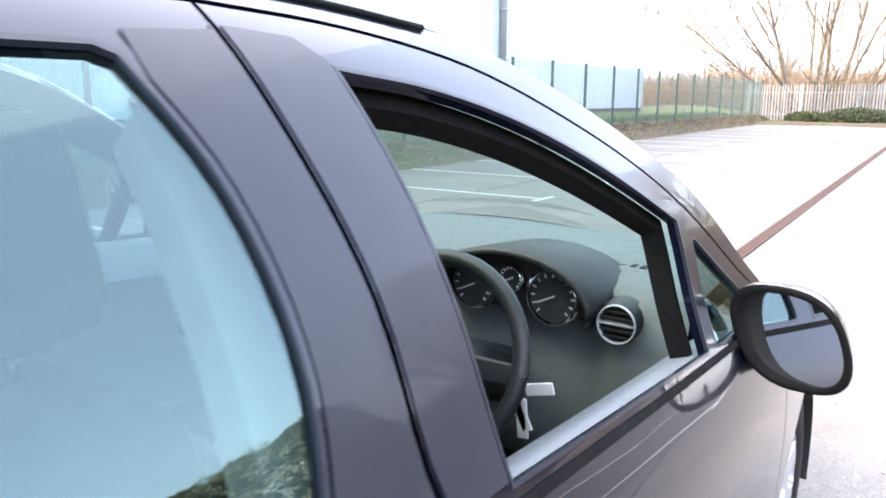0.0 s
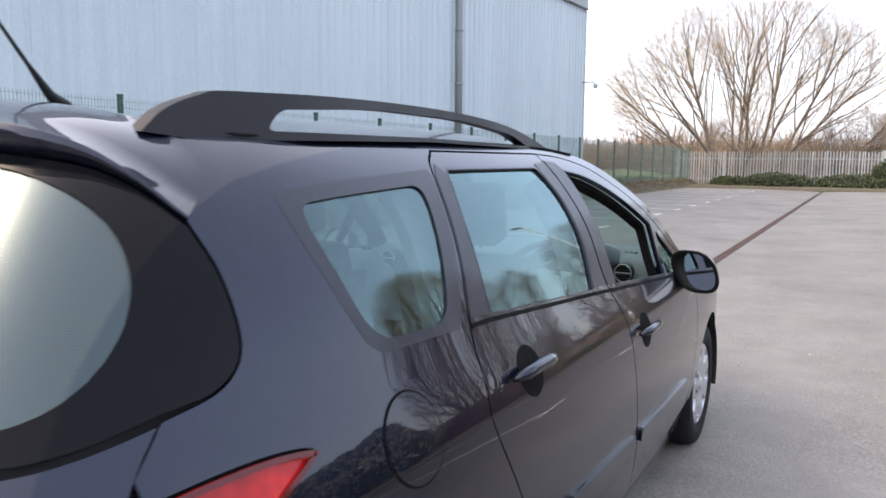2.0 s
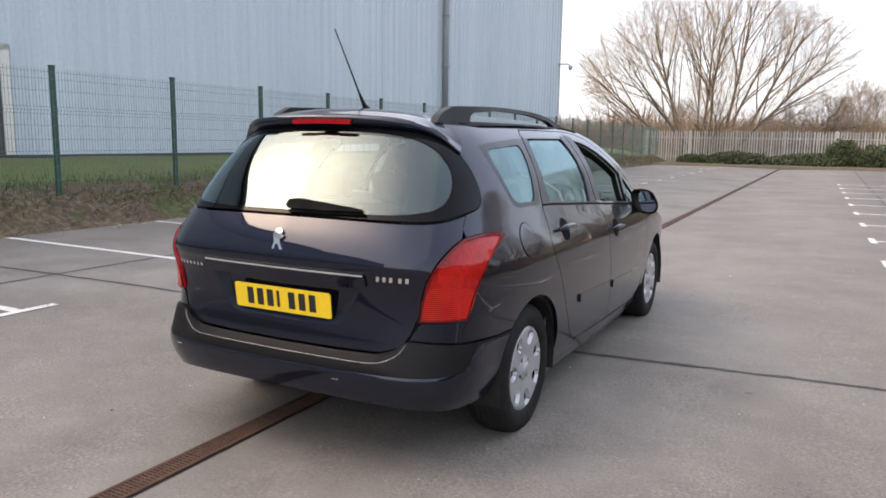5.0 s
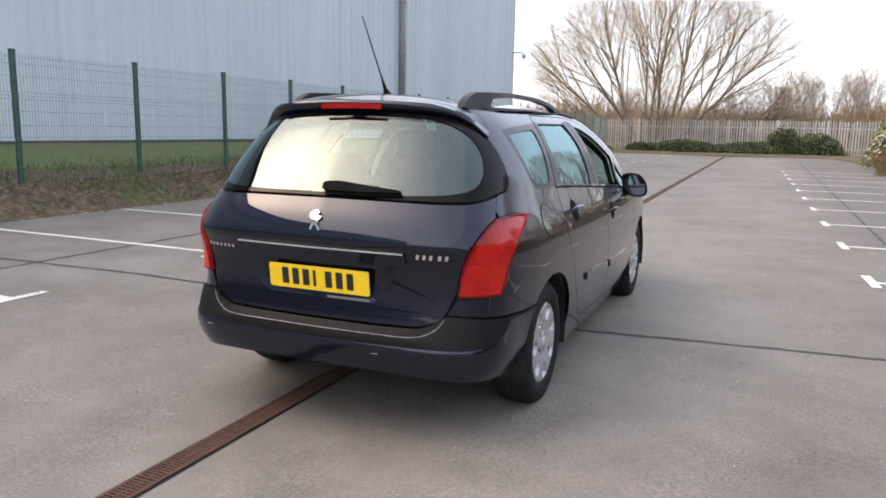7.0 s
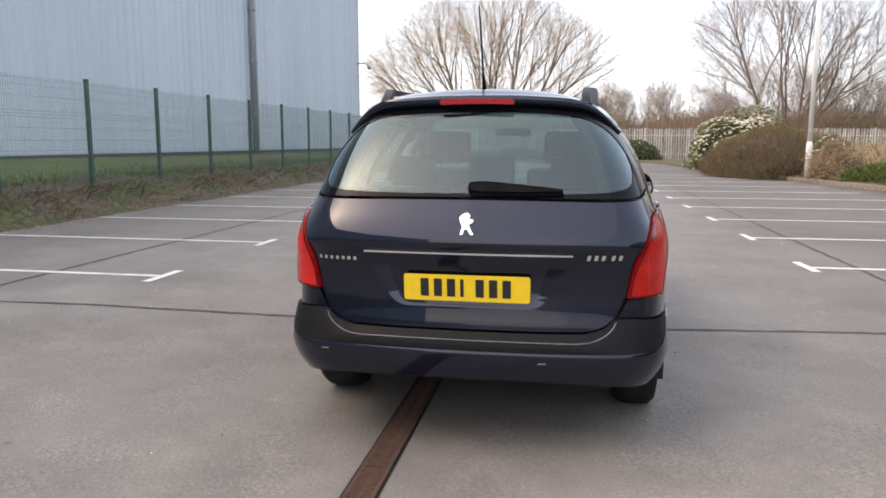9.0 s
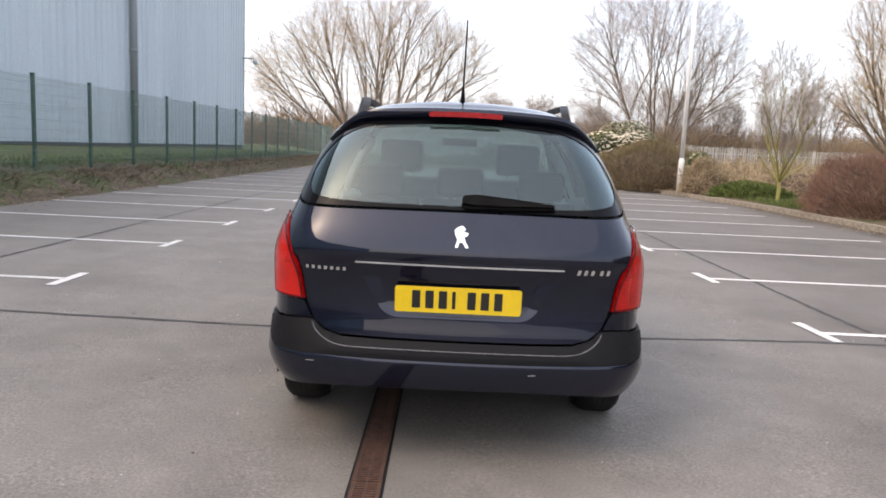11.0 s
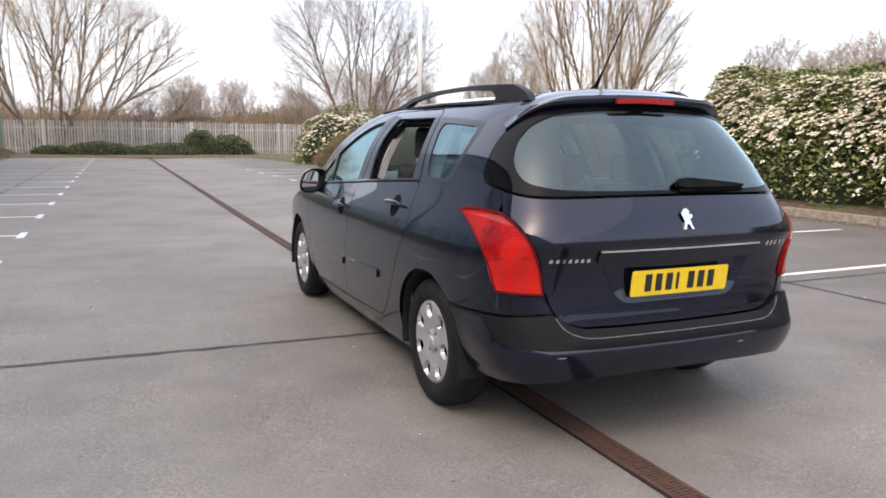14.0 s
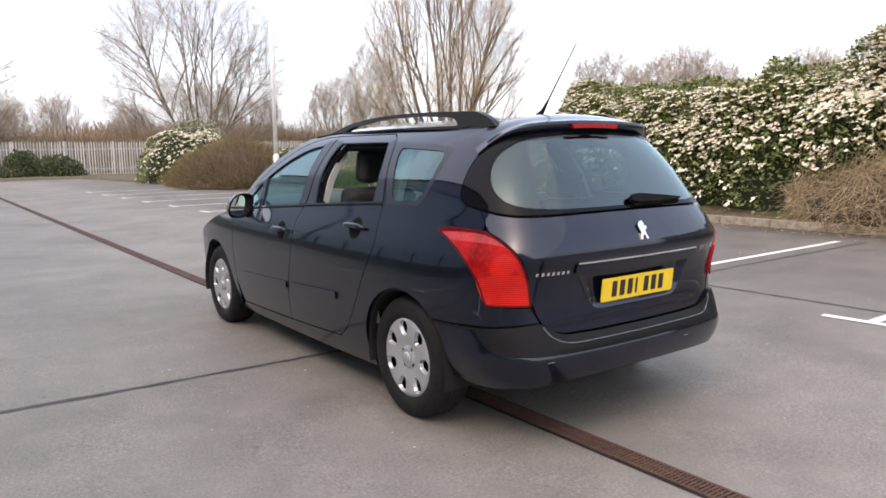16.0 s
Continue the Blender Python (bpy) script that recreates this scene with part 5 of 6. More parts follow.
for k in range(-3, 18):
    y = 0.405 + 2.34 * k
    strip("bay_line", [(-3.36, y - 0.29), (-7.25, y - 0.27)], 0.085, MARKING, bays, 0.004, 0.06)
    strip("bay_tick", [(-3.31, y - 0.58), (-3.31, y)], 0.085, MARKING, bays, 0.0055, 0.06)
    y = -0.28 + 2.34 * k
    x = 2.82 - 0.02 * y
    if y < 27:
        strip("bay_line", [(x + 0.06, y - 0.34), (min(7.35, bed_edge(y) - 0.35), y - 0.28)], 0.085, MARKING, bays, 0.004, 0.06)
        strip("bay_tick", [(x, y), (x + 0.03, y - 0.6)], 0.085, MARKING, bays, 0.0055, 0.06)

# iron drain: 0.5 m gratings end to end
drain = tagged(new("drain_channel"), "long rusty iron slotted drain across the paving", "drain", kind="structure")
bm = bmesh.new()
for k in range(25):
    bm_box(-0.046, 0.046, 0.004 + k * 0.0198, 0.016 + k * 0.0198, 0.002, 0.010, 0, bm)
for x0 in (-0.060, 0.044):
    bm_box(x0, x0 + 0.016, 0.001, 0.497, 0.001, 0.0115, 0, bm)
bm_box(-0.004, 0.004, 0.001, 0.497, 0.002, 0.0105, 0, bm)
first = part("grating", bm, RUST, drain)
first.location = (-0.302, -9.0, -0.056)
for k in range(1, 100):
    g = new("grating", first.data)
    g.parent = drain
    y = -9.0 + 0.5 * k
    g.location = (-0.334 - 0.0035 * y, y, -0.056)
# flat dark strip painted as the shade below the slots; no channel is cut
strip("drain_shade", [(-0.302, -9), (-0.478, 41.2)], 0.145, SHELL, drain, 0.0025, 0.0)


def lumpy(x, y, s, a):
    return a * noise.noise(Vector((x * s, y * s, 3.1)))


# planted strip, grass bank
sheet("planting_bed", [-8.6, -8.3, -8.0, -7.75, -7.55, -7.4, -7.2], list(np.arange(-20, 46.5, 0.35)),
      lambda x, y: float(np.interp(x, [-8.6, -8.2, -7.75, -7.4, -7.2], [0.55, 0.48, 0.26, 0.05, -0.03])) + lumpy(x, y, 1.7, 0.10) * (1 if x < -7.3 else 0.4), SOIL, "rough soil strip with dead leaves beside the bays", "planting bed")
sheet("grass_bank", [-12.6, -11.8, -11.0, -10.2, -9.4, -8.8, -8.5], list(np.arange(-62, 48, 1.0)),
      lambda x, y: float(np.interp(x, [-12.6, -11.6, -8.5], [0.90, 0.86, 0.50])) + lumpy(x, y, 0.6, 0.05), GRASS, "mown grass bank below the warehouse wall", "grass")
sheet("back_bed", list(np.arange(-9, 34, 1.0)), [41.2, 41.5, 42.5, 44, 46, 48], lambda x, y: float(np.interp(y, [41.2, 41.5, 48], [-0.02, 0.08, 0.14])) + lumpy(x, y, 0.8, 0.05), SOIL, "soil strip along the back fence", "planting bed")
bv, offs = [], (-0.04, 0.05, 0.35, 0.9, 1.8, 3.5, 7.5, 15.5, 31.5)
rows_y = list(np.arange(-24, 41.8, 0.7))
for y in rows_y:
    for d in offs:
        x = bed_edge(y) + d
        bv.append((x, y, float(np.interp(d, [-0.04, 0.05, 0.9, 31], [-0.09, 0.09, 0.20, 0.30])) + lumpy(x, y, 1.1, 0.05)))
n = len(offs)
tagged(mesh_object("side_bed", bv, [(j * n + i, j * n + i + 1, (j + 1) * n + i + 1, (j + 1) * n + i) for j in range(len(rows_y) - 1) for i in range(n - 1)], SOIL), "raised soil bed behind the kerb", "planting bed", kind="structure")

kerb = tagged(new("kerb"), "weathered buff concrete kerb along the bed", "kerb", kind="structure")
bm = bm_box(-0.065, 0.065, 0.004, 0.905, -0.06, 0.125, 0.018)
k0 = part("kerb_stone", bm, KERB, kerb)
rng = np.random.RandomState(4)
run = np.concatenate([[0], np.cumsum(np.hypot(*np.diff(EDGE, axis=0).T))])
for k in range(57):
    o = k0 if k == 0 else new("kerb_stone", k0.data)
    o.parent = kerb
    (x, y), (x2, y2) = [(np.interp(q, run, EDGE[:, 0]), np.interp(q, run, EDGE[:, 1])) for q in (0.912 * k, 0.912 * k + 0.905)]
    o.location = (x + rng.uniform(-0.006, 0.006), y, rng.uniform(-0.006, 0.004))
    o.rotation_euler = (0, 0, -math.atan2(x2 - x, y2 - y))

# ---- warehouse ----
wall_x = lambda y: -12.21 + 0.055 * y
house = thing("warehouse", "large pale blue ribbed steel warehouse with grey fascia", "warehouse")
Y0, Y1 = -62.0, 32.75
v, f = [], []
ys, dep = [], []
y = Y0
while y < Y1:
    ys += [y, y + 0.22, y + 0.25, y + 0.305]
    dep += [0.0, 0.0, 0.034, 0.034]
    y += 0.335
for yy, d in zip(ys, dep):
    yy = min(yy, Y1)
    v += [(wall_x(yy) + d, yy, 0.90), (wall_x(yy) + d, yy, 8.42)]
f = [(2 * i, 2 * i + 2, 2 * i + 3, 2 * i + 1) for i in range(len(ys) - 1)]
mesh_object("wall", v, f, CLADDING, house, "pale blue ribbed steel wall", False)
ex = wall_x(Y1)
v, f = [], []
x = ex
xs, dp = [], []
while x > ex - 45:
    xs += [x, x - 0.22, x - 0.25, x - 0.305]
    dp += [0.0, 0.0, 0.034, 0.034]
    x -= 0.335
for xx, d in zip(xs, dp):
    v += [(xx, Y1 + d, 0.3), (xx, Y1 + d, 10.6)]
f = [(2 * i, 2 * i + 2, 2 * i + 3, 2 * i + 1) for i in range(len(xs) - 1)]
mesh_object("wall", v, f, CLADDING, house, "", False)


def along_wall(name, y0, y1, d0, d1, z0, z1, material, parent=house, label="", bevel=0.0):
    bm = bm_box(0, 1, 0, 1, 0, 1)
    for q in bm.verts:
        yy = y0 + (y1 - y0) * q.co.y
        q.co = Vector((wall_x(yy) + d0 + (d1 - d0) * q.co.x, yy, z0 + (z1 - z0) * q.co.z))
    return part(name, bm, material, parent, label)


along_wall("fascia", Y0, Y1 + 0.06, -0.3, 0.10, 8.42, 10.55, FASCIA, house, "darker grey fascia band")
along_wall("eaves_gutter", Y0, Y1 + 0.5, -0.4, 0.34, 10.55, 10.78, FLASHING, house, "dark gutter at the eaves")
along_wall("drip_flashing", Y0, Y1 + 0.04, -0.1, 0.055, 0.84, 0.915, FLASHING, house, "dark flashing at the wall foot")
along_wall("fascia_trim", Y0, Y1 + 0.07, 0.10, 0.13, 8.40, 8.46, FLASHING, house)
along_wall("plinth", Y0, Y1, -0.4, 0.0, 0.2, 0.84, KERB, house, "concrete plinth")
along_wall("roof", Y0, Y1, -45, -0.3, 10.5, 10.7, FASCIA, house, "flat grey roof")
corner = part("corner_trim", bm_box(ex - 0.06, ex + 0.06, Y1 - 0.03, Y1 + 0.07, 0.85, 8.42), GALV, house, "pale corner flashing")
py = 21.4
tube_object("downpipe", [(wall_x(py) + 0.17, py, 0.85), (wall_x(py) + 0.17, py, 8.6)], [0.115, 0.115], PIPE, house, "grey round downpipe", 14)
for z in (2.2, 4.0, 5.8, 7.6):
    v, f = lathe([(0.12, -0.05), (0.135, -0.04), (0.135, 0.04), (0.12, 0.05)], 14, "z", (wall_x(py) + 0.17, py, z))
    mesh_object("pipe_collar", v, f, PIPE, house)
door = along_wall("service_door", 4.0, 5.35, 0.03, 0.07, 0.92, 2.86, DOORGREY, house, "dark grey steel service door")
for y0, y1, z0, z1 in ((5.35, 5.52, 0.92, 2.98), (3.83, 4.0, 0.92, 2.98), (3.83, 5.52, 2.86, 2.98)):
    along_wall("door_frame", y0, y1, 0.025, 0.11, z0, z1, WHITETRIM, house, "off-white door frame")
camr = thing("security_camera", "small white dome security camera on a wall bracket", "security camera")
cp = np.array((ex + 0.05, Y1 - 0.1, 5.0))
tube_object("bracket", [cp + (-0.05, 0, 0.10), cp + (0.45, 0, 0.10), cp + (0.55, 0, 0.0)], [0.035, 0.035, 0.05], GALV, camr)
v, f = lathe([(0.0, -0.20), (0.08, -0.17), (0.11, -0.09), (0.11, 0.0), (0.06, 0.05), (0.0, 0.06)], 14, "z", tuple(cp + (0.58, 0, -0.02)))
mesh_object("dome", v, f, GALV, camr)

# ---- green mesh fence ----
fence = thing("mesh_fence", "green welded mesh fence with square steel posts", "fence")
FX = -8.15
bm = bm_box(-0.032, 0.032, -0.032, 0.032, 0.2, 2.30, 0.004)
bm_box(-0.036, 0.036, -0.036, 0.036, 2.29, 2.325, 0.006, bm)
p0 = part("post", bm, FENCEGREEN, fence)
p0.location = (FX, 8.3 - 2.23 * 13, 0)
v, f = [], []


def wire(a, b, r):
    a, b = np.array(a), np.array(b)
    k = len(v)
    d = b - a
    ax = np.array((0, 0, 1.0)) if abs(d[2]) < abs(d[1]) else np.array((0, 1.0, 0))
    for p in (a, b):
        for q in (np.array((r, 0, 0)), ax * r, np.array((-r, 0, 0)), -ax * r):
            v.append(tuple(p + q))
    for i in range(4):
        f.append((k + i, k + (i + 1) % 4, k + 4 + (i + 1) % 4, k + 4 + i))


for k in range(44):
    yy = 0.03 + k * 0.0504
    for z0, z1, x0, x1 in ((0.42, 0.98, 0.03, 0.03), (0.98, 1.03, 0.03, 0.06), (1.03, 1.08, 0.06, 0.03), (1.08, 1.62, 0.03, 0.03), (1.62, 1.67, 0.03, 0.06), (1.67, 1.72, 0.06, 0.03), (1.72, 2.27, 0.03, 0.03)):
        wire((x0, yy, z0), (x1, yy, z1), 0.0034)
for z in (0.45, 0.65, 0.85, 0.98, 1.03, 1.08, 1.25, 1.45, 1.62, 1.67, 1.72, 1.95, 2.12, 2.22):
    wire((0.06 if z in (1.03, 1.67) else 0.034, 0.0, z), (0.06 if z in (1.03, 1.67) else 0.034, 2.23, z), 0.0026)
m0 = mesh_object("mesh_panel", v, f, WIRE, fence, "", False)
m0.location = p0.location
for k in range(1, 31):
    for src, nm in ((p0, "post"), (m0, "mesh_panel")):
        if nm == "mesh_panel" and k == 30:
            continue
        o = new(nm, src.data)
        o.parent = fence
        o.location = (FX, 8.3 + 2.23 * (k - 13), 0)

# ---- palisade fence at the back ----
pal = thing("palisade_fence", "weathered galvanised palisade fence with pointed pales", "fence")
PY = 46.0
w = 0.034
prof = [(-w, 0.0), (-w * 0.55, -0.016), (0.0, -0.004), (w * 0.55, -0.016), (w, 0.0)]
v, f = [], []
for z in (0.05, 2.0):
    v += [(x, y, z) for x, y in prof]
v += [(-w * 0.25, 0.0, 2.10), (w * 0.25, 0.0, 2.10)]
f = [(i, i + 1, 6 + i, 5 + i) for i in range(4)] + [(5, 6, 7, 10), (7, 8, 9, 11), (7, 11, 10)]
q0 = mesh_object("pale", v, f, PALE, pal, "", False)
rng = np.random.RandomState(8)
q0.location = (-8.9, PY, 0)
for k in range(1, 262):
    o = new("pale", q0.data)
    o.parent = pal
    o.location = (-8.9 + 0.155 * k, PY, rng.uniform(-0.03, 0.03))
    o.rotation_euler = (0, rng.uniform(-0.015, 0.015), rng.uniform(-0.15, 0.15))
for z in (0.45, 1.65):
    part("rail", bm_box(-8.95, 31.7, PY + 0.01, PY + 0.06, z - 0.025, z + 0.025), GALV, pal)
for k in range(15):
    part("post", bm_box(-8.85 + 2.75 * k, -8.75 + 2.75 * k, PY + 0.06, PY + 0.12, 0, 2.12), GALV, pal)

# ---- lamp column ----
lp = thing("lamp_column", "tall white painted steel lamp column beside the bays", "lamp post", at=(7.75, 21.4, 0))
tube_object("shaft", [(0, 0, 1.2), (0, 0, 8.0)], [0.075, 0.052], POLEWHITE, lp, "", 12)
tube_object("base_section", [(0, 0, 0.0), (0, 0, 1.15), (0, 0, 1.25)], [0.098, 0.098, 0.075], POLEWHITE, lp, "thicker base with hatch", 12)
part("hatch", bm_box(-0.04, 0.04, -0.105, -0.09, 0.4, 0.85, 0.005), POLEWHITE, lp)
lampt = part("lantern", bm_box(-0.12, 0.12, -0.75, 0.1, 8.0, 8.12, 0.04), GALV, lp, "grey flat lantern")


# ---- plants ----
class Strands:
    """Collects many thin tapered strands into one mesh."""

    def __init__(self):
        self.sets = {}

    def add(self, pts, r0, r1, sides=3):
        self.sets.setdefault((len(pts), sides), []).append((np.asarray(pts, float), r0, r1))

    def build(self, name, material, parent=None, label=""):
        vs, fs, base = [], [], 0
        for (n, sides), rows in self.sets.items():
            p = np.array([r[0] for r in rows])
            rad = np.array([r[1] for r in rows])[:, None] + np.array([r[2] - r[1] for r in rows])[:, None] * np.linspace(0, 1, n)
            tang = np.gradient(p, axis=1)
            tang /= np.linalg.norm(tang, axis=2)[..., None] + 1e-9
            ref = np.where(np.abs(tang[:, :1, 2:3]) < 0.9, np.array((0, 0, 1.0)), np.array((1.0, 0, 0)))
            a = np.cross(tang, np.broadcast_to(ref, tang.shape))
            a /= np.linalg.norm(a, axis=2)[..., None] + 1e-9
            b = np.cross(tang, a)
            ang = np.arange(sides) * 2 * np.pi / sides
            v = p[:, :, None] + rad[:, :, None, None] * (np.cos(ang)[:, None] * a[:, :, None] + np.sin(ang)[:, None] * b[:, :, None])
            vs.append(v.reshape(-1, 3))
            q = np.array([(i * sides + k, i * sides + (k + 1) % sides, (i + 1) * sides + (k + 1) % sides, (i + 1) * sides + k) for i in range(n - 1) for k in range(sides)])
            fs.append((q[None] + base + (np.arange(len(rows)) * n * sides)[:, None, None]).reshape(-1, 4))
            base += len(rows) * n * sides
        return bulk(name, np.vstack(vs), np.vstack(fs), material, parent, label)


def bulk(name, v, f, material, parent=None, label=""):
    """A large mesh of equal-sided faces from arrays."""
    me = bpy.data.meshes.new(name)
    k = f.shape[1]
    me.vertices.add(len(v))
    me.vertices.foreach_set("co", v.astype(np.float32).ravel())
    me.loops.add(f.size)
    me.loops.foreach_set("vertex_index", f.astype(np.int32).ravel())
    me.polygons.add(len(f))
    me.polygons.foreach_set("loop_start", np.arange(0, f.size, k, dtype=np.int32))
    me.materials.append(material)
    me.update(calc_edges=True)
    me.validate()
    ob = new(name, me)
    if parent:
        ob.parent = parent
    if label:
        tagged(ob, label)
    return ob


class Leaves:
    """Collects many small leaves, each a folded blade of two faces."""

    def __init__(self):
        self.rows = []

    def add(self, p, along, up, length, width):
        self.rows.append((*p, *along, *up, length, width))

    def build(self, name, material, parent=None, label=""):
        r = np.array(self.rows)
        p, along, up, L, w = r[:, :3], r[:, 3:6], r[:, 6:9], r[:, 9:10], r[:, 10:11]
        along = along / (np.linalg.norm(along, axis=1)[:, None] + 1e-9)
        side = np.cross(along, up)
        side /= np.linalg.norm(side, axis=1)[:, None] + 1e-9
        nrm = np.cross(side, along)
        mid = p + along * L * 0.5 + nrm * w * 0.18
        v = np.stack([p, mid + side * w * 0.5, p + along * L, mid - side * w * 0.5], 1).reshape(-1, 3)
        k = np.arange(len(r))[:, None] * 4
        f = np.stack([k + (0, 1, 2), k + (0, 2, 3)], 1).reshape(-1, 3)
        return bulk(name, v, f, material, parent, label)


def bare_tree(name, label, at, crown, limbs, seed, twig_mat, low=20.0, high=84.0, counts=(9, 6, 5, 4), thick=0.16, upright=0.3, fine=0.006, trunk=0.0, limb_mat=None, root=0.4, fork=(14, 34)):
    """A leafless tree: limbs fan out from the foot and fork into fine twigs that fill a lumpy rounded crown (centre height, radius, half height)."""
    rng = np.random.RandomState(seed)
    tree = thing(name, label, "tree", at=at)
    wood, twig = Strands(), Strands()
    cz, rx, rz = crown
    ell, mid = np.array((rx, rx * 0.85, rz)), np.array((0, 0, cz))

    def reach(p, d):
        """How far one can go from p along d inside the crown."""
        a, b = (p - mid) / ell, d / ell
        lump = 1.0 + 0.17 * noise.noise(Vector((d[0] * 3.2 + seed, d[1] * 3.2, d[2] * 3.2)))
        A, B, C = b @ b, a @ b, a @ a - lump * lump
        disc = B * B - A * C
        return max(0.0, (-B + math.sqrt(disc)) / A) if disc > 0 else 0.0

    def branch(p, d, length, r, level):
        n = (9, 7, 5, 4, 3)[level]
        pts = [np.array(p, float)]
        d = d / math.sqrt(d @ d)
        for i in range(n - 1):
            d = d + rng.normal(0, (0.06, 0.09, 0.12, 0.14, 0.16)[level], 3) + np.array((0, 0, upright * (0.07 if level else 0.05)))
            d /= math.sqrt(d @ d)
            pts.append(pts[-1] + d * length / (n - 1))
        pts = np.array(pts)
        end = max(r * 0.32, fine * 0.6)
        (wood if level < 2 else twig).add(pts, r, end, (6, 4, 3, 3, 3)[level])
        if level >= 4:
            return
        count = counts[level]
        for k in range(count):
            t = (0.34 if level == 0 else 0.15) + (0.66 if level == 0 else 0.84) * ((k + rng.uniform(0.1, 0.9)) / count) ** 0.85
            q = t * (n - 1)
            i = min(n - 2, int(q))
            s = pts[i] + (pts[i + 1] - pts[i]) * (q - i)
            tang = pts[i + 1] - pts[i]
            tang /= math.sqrt(tang @ tang)
            off = rng.normal(0, 1, 3)
            off -= tang * (off @ tang)
            off /= math.sqrt(off @ off) + 1e-9
            a = radians(rng.uniform(*fork) if level == 0 else rng.uniform(15, 48))
            nd = tang * math.cos(a) + off * math.sin(a) + np.array((0, 0, upright * 0.22))
            nd /= math.sqrt(nd @ nd)
            L = min(length * (0.80 - 0.20 * t), reach(s, nd) * 0.95) * rng.uniform(0.75, 1.1)
            if L < 0.12:
                continue
            rr = r + (end - r) * t
            branch(s, nd, L, max(fine, min(rr * 0.62, (0.050, 0.019, 0.010, 0.007)[level])), level + 1)

    base = np.array((0, 0, trunk))
    if trunk:
        wood.add([(0, 0, -0.1), (0.03, 0, trunk * 0.5), (0, 0.02, trunk + 0.1)], thick * 1.5, thick * 1.2, 8)
    for k in range(limbs):
        a = 2.4 * k + rng.uniform(-0.3, 0.3)
        el = radians(low + (high - low) * (k + 0.5) / limbs)
        d = np.array((math.cos(a) * math.cos(el), math.sin(a) * math.cos(el), math.sin(el)))
        start = base + np.array((math.cos(a), math.sin(a), 0)) * root * rng.uniform(0.2, 1.0)
        L = reach(start + d * 0.3, d) * rng.uniform(0.76, 0.9)
        branch(start - (0, 0, 0.08), d, max(1.0, L), thick * rng.uniform(0.6, 1.0), 0)
    wood.build("trunk", limb_mat or BARK, tree, "forked limbs")
    twig.build("crown", twig_mat, tree, "fine bare twigs")
    return tree


bare_tree("bare_tree", "broad leafless willow with many leaning limbs behind the back fence", (-5.8, 51.0, 0), (3.2, 10.6, 9.4), 16, 3, WILLOW, low=15, high=86, counts=(10, 6, 5, 5), thick=0.17, upright=0.18, fine=0.0034, root=1.9)
bare_tree("bare_tree", "low tangled leafless thorn beside the willow", (0.8, 51.5, 0), (2.0, 3.6, 2.6), 11, 5, GREYTWIG, low=20, counts=(7, 5, 4, 3), thick=0.06, upright=0.15, fine=0.007, root=1.0)
bare_tree("bare_tree", "rounded leafless tree with dense grey-brown twigs", (15.3, 53.0, 0), (7.2, 7.4, 8.0), 20, 9, GREYTWIG, low=14, counts=(10, 6, 5, 5), thick=0.12, upright=0.14, fine=0.0034, root=0.6, fork=(16, 44))
bare_tree("bare_tree", "tall leafless poplar with upright pale limbs", (26.6, 37.0, 0), (7.6, 6.2, 9.4), 19, 21, WILLOW, low=34, high=87, counts=(10, 6, 5, 5), thick=0.18, upright=0.36, fine=0.0030, root=0.9, fork=(10, 28))
small = bare_tree("bare_tree", "slender young willow with yellow-green stems", (9.15, 17.0, 0.12), (2.75, 1.15, 1.9), 10, 33, GREYTWIG, low=42, counts=(8, 6, 4, 3), thick=0.038, upright=0.5, fine=0.0030, trunk=0.7, limb_mat=YELLOWSTEM, root=0.06)
for x, y, h, sd in ((22.6, 50.0, 4.0, 61), (24.0, 50.6, 4.9, 62), (25.3, 51.2, 3.6, 63)):
    bare_tree("bare_sapling", "slender upright leafless sapling behind the fence", (x, y, 0), (h * 0.95, 0.9, h), 2, sd, GREYTWIG, low=78, high=88, counts=(12, 3, 2, 2), thick=0.055, upright=0.55, fine=0.006, root=0.15, fork=(18, 34))
for i, (x, y, h) in enumerate(((38, 33, 8.5), (44, 31, 9.2), (50, 33, 8.8), (56, 28, 9.6), (61, 24, 9.0), (47, 36, 9.0), (53, 25, 8.6), (20, 64, 8.0), (4, 70, 7.0), (9, 74, 7.5), (32, 62, 9.0), (-12, 78, 6), (22, 58, 6.5), (12, 60, 5.5))):
    if i == 0:
        far = bare_tree("distant_tree", "distant leafless tree, pale and thin", (x, y, 0), (4.6, 3.2, 3.9), 10, 50, GREYTWIG, low=34, counts=(7, 5, 4, 2), thick=0.12, upright=0.30, fine=0.011, root=0.4)
        tagged(far, group="distant trees")
    else:
        copy_thing(far, Matrix.Translation((x, y, 0)) @ Matrix.Rotation(1.3 * i, 4, "Z") @ Matrix.Diagonal((h / 8.5, h / 8.5, h / 8.5, 1)))


def dome_point(rng, c, r, low=0.0):
    """A point on a lumpy dome and its outward direction."""
    while True:
        d = rng.normal(0, 1, 3)
        d /= np.linalg.norm(d)
        if d[2] > low:
            break
    k = 1 + 0.22 * noise.noise(Vector((d[0] * 2.2 + c[0], d[1] * 2.2 + c[1], d[2] * 2.2)))
    return np.array(c) + d * np.array(r) * k, d


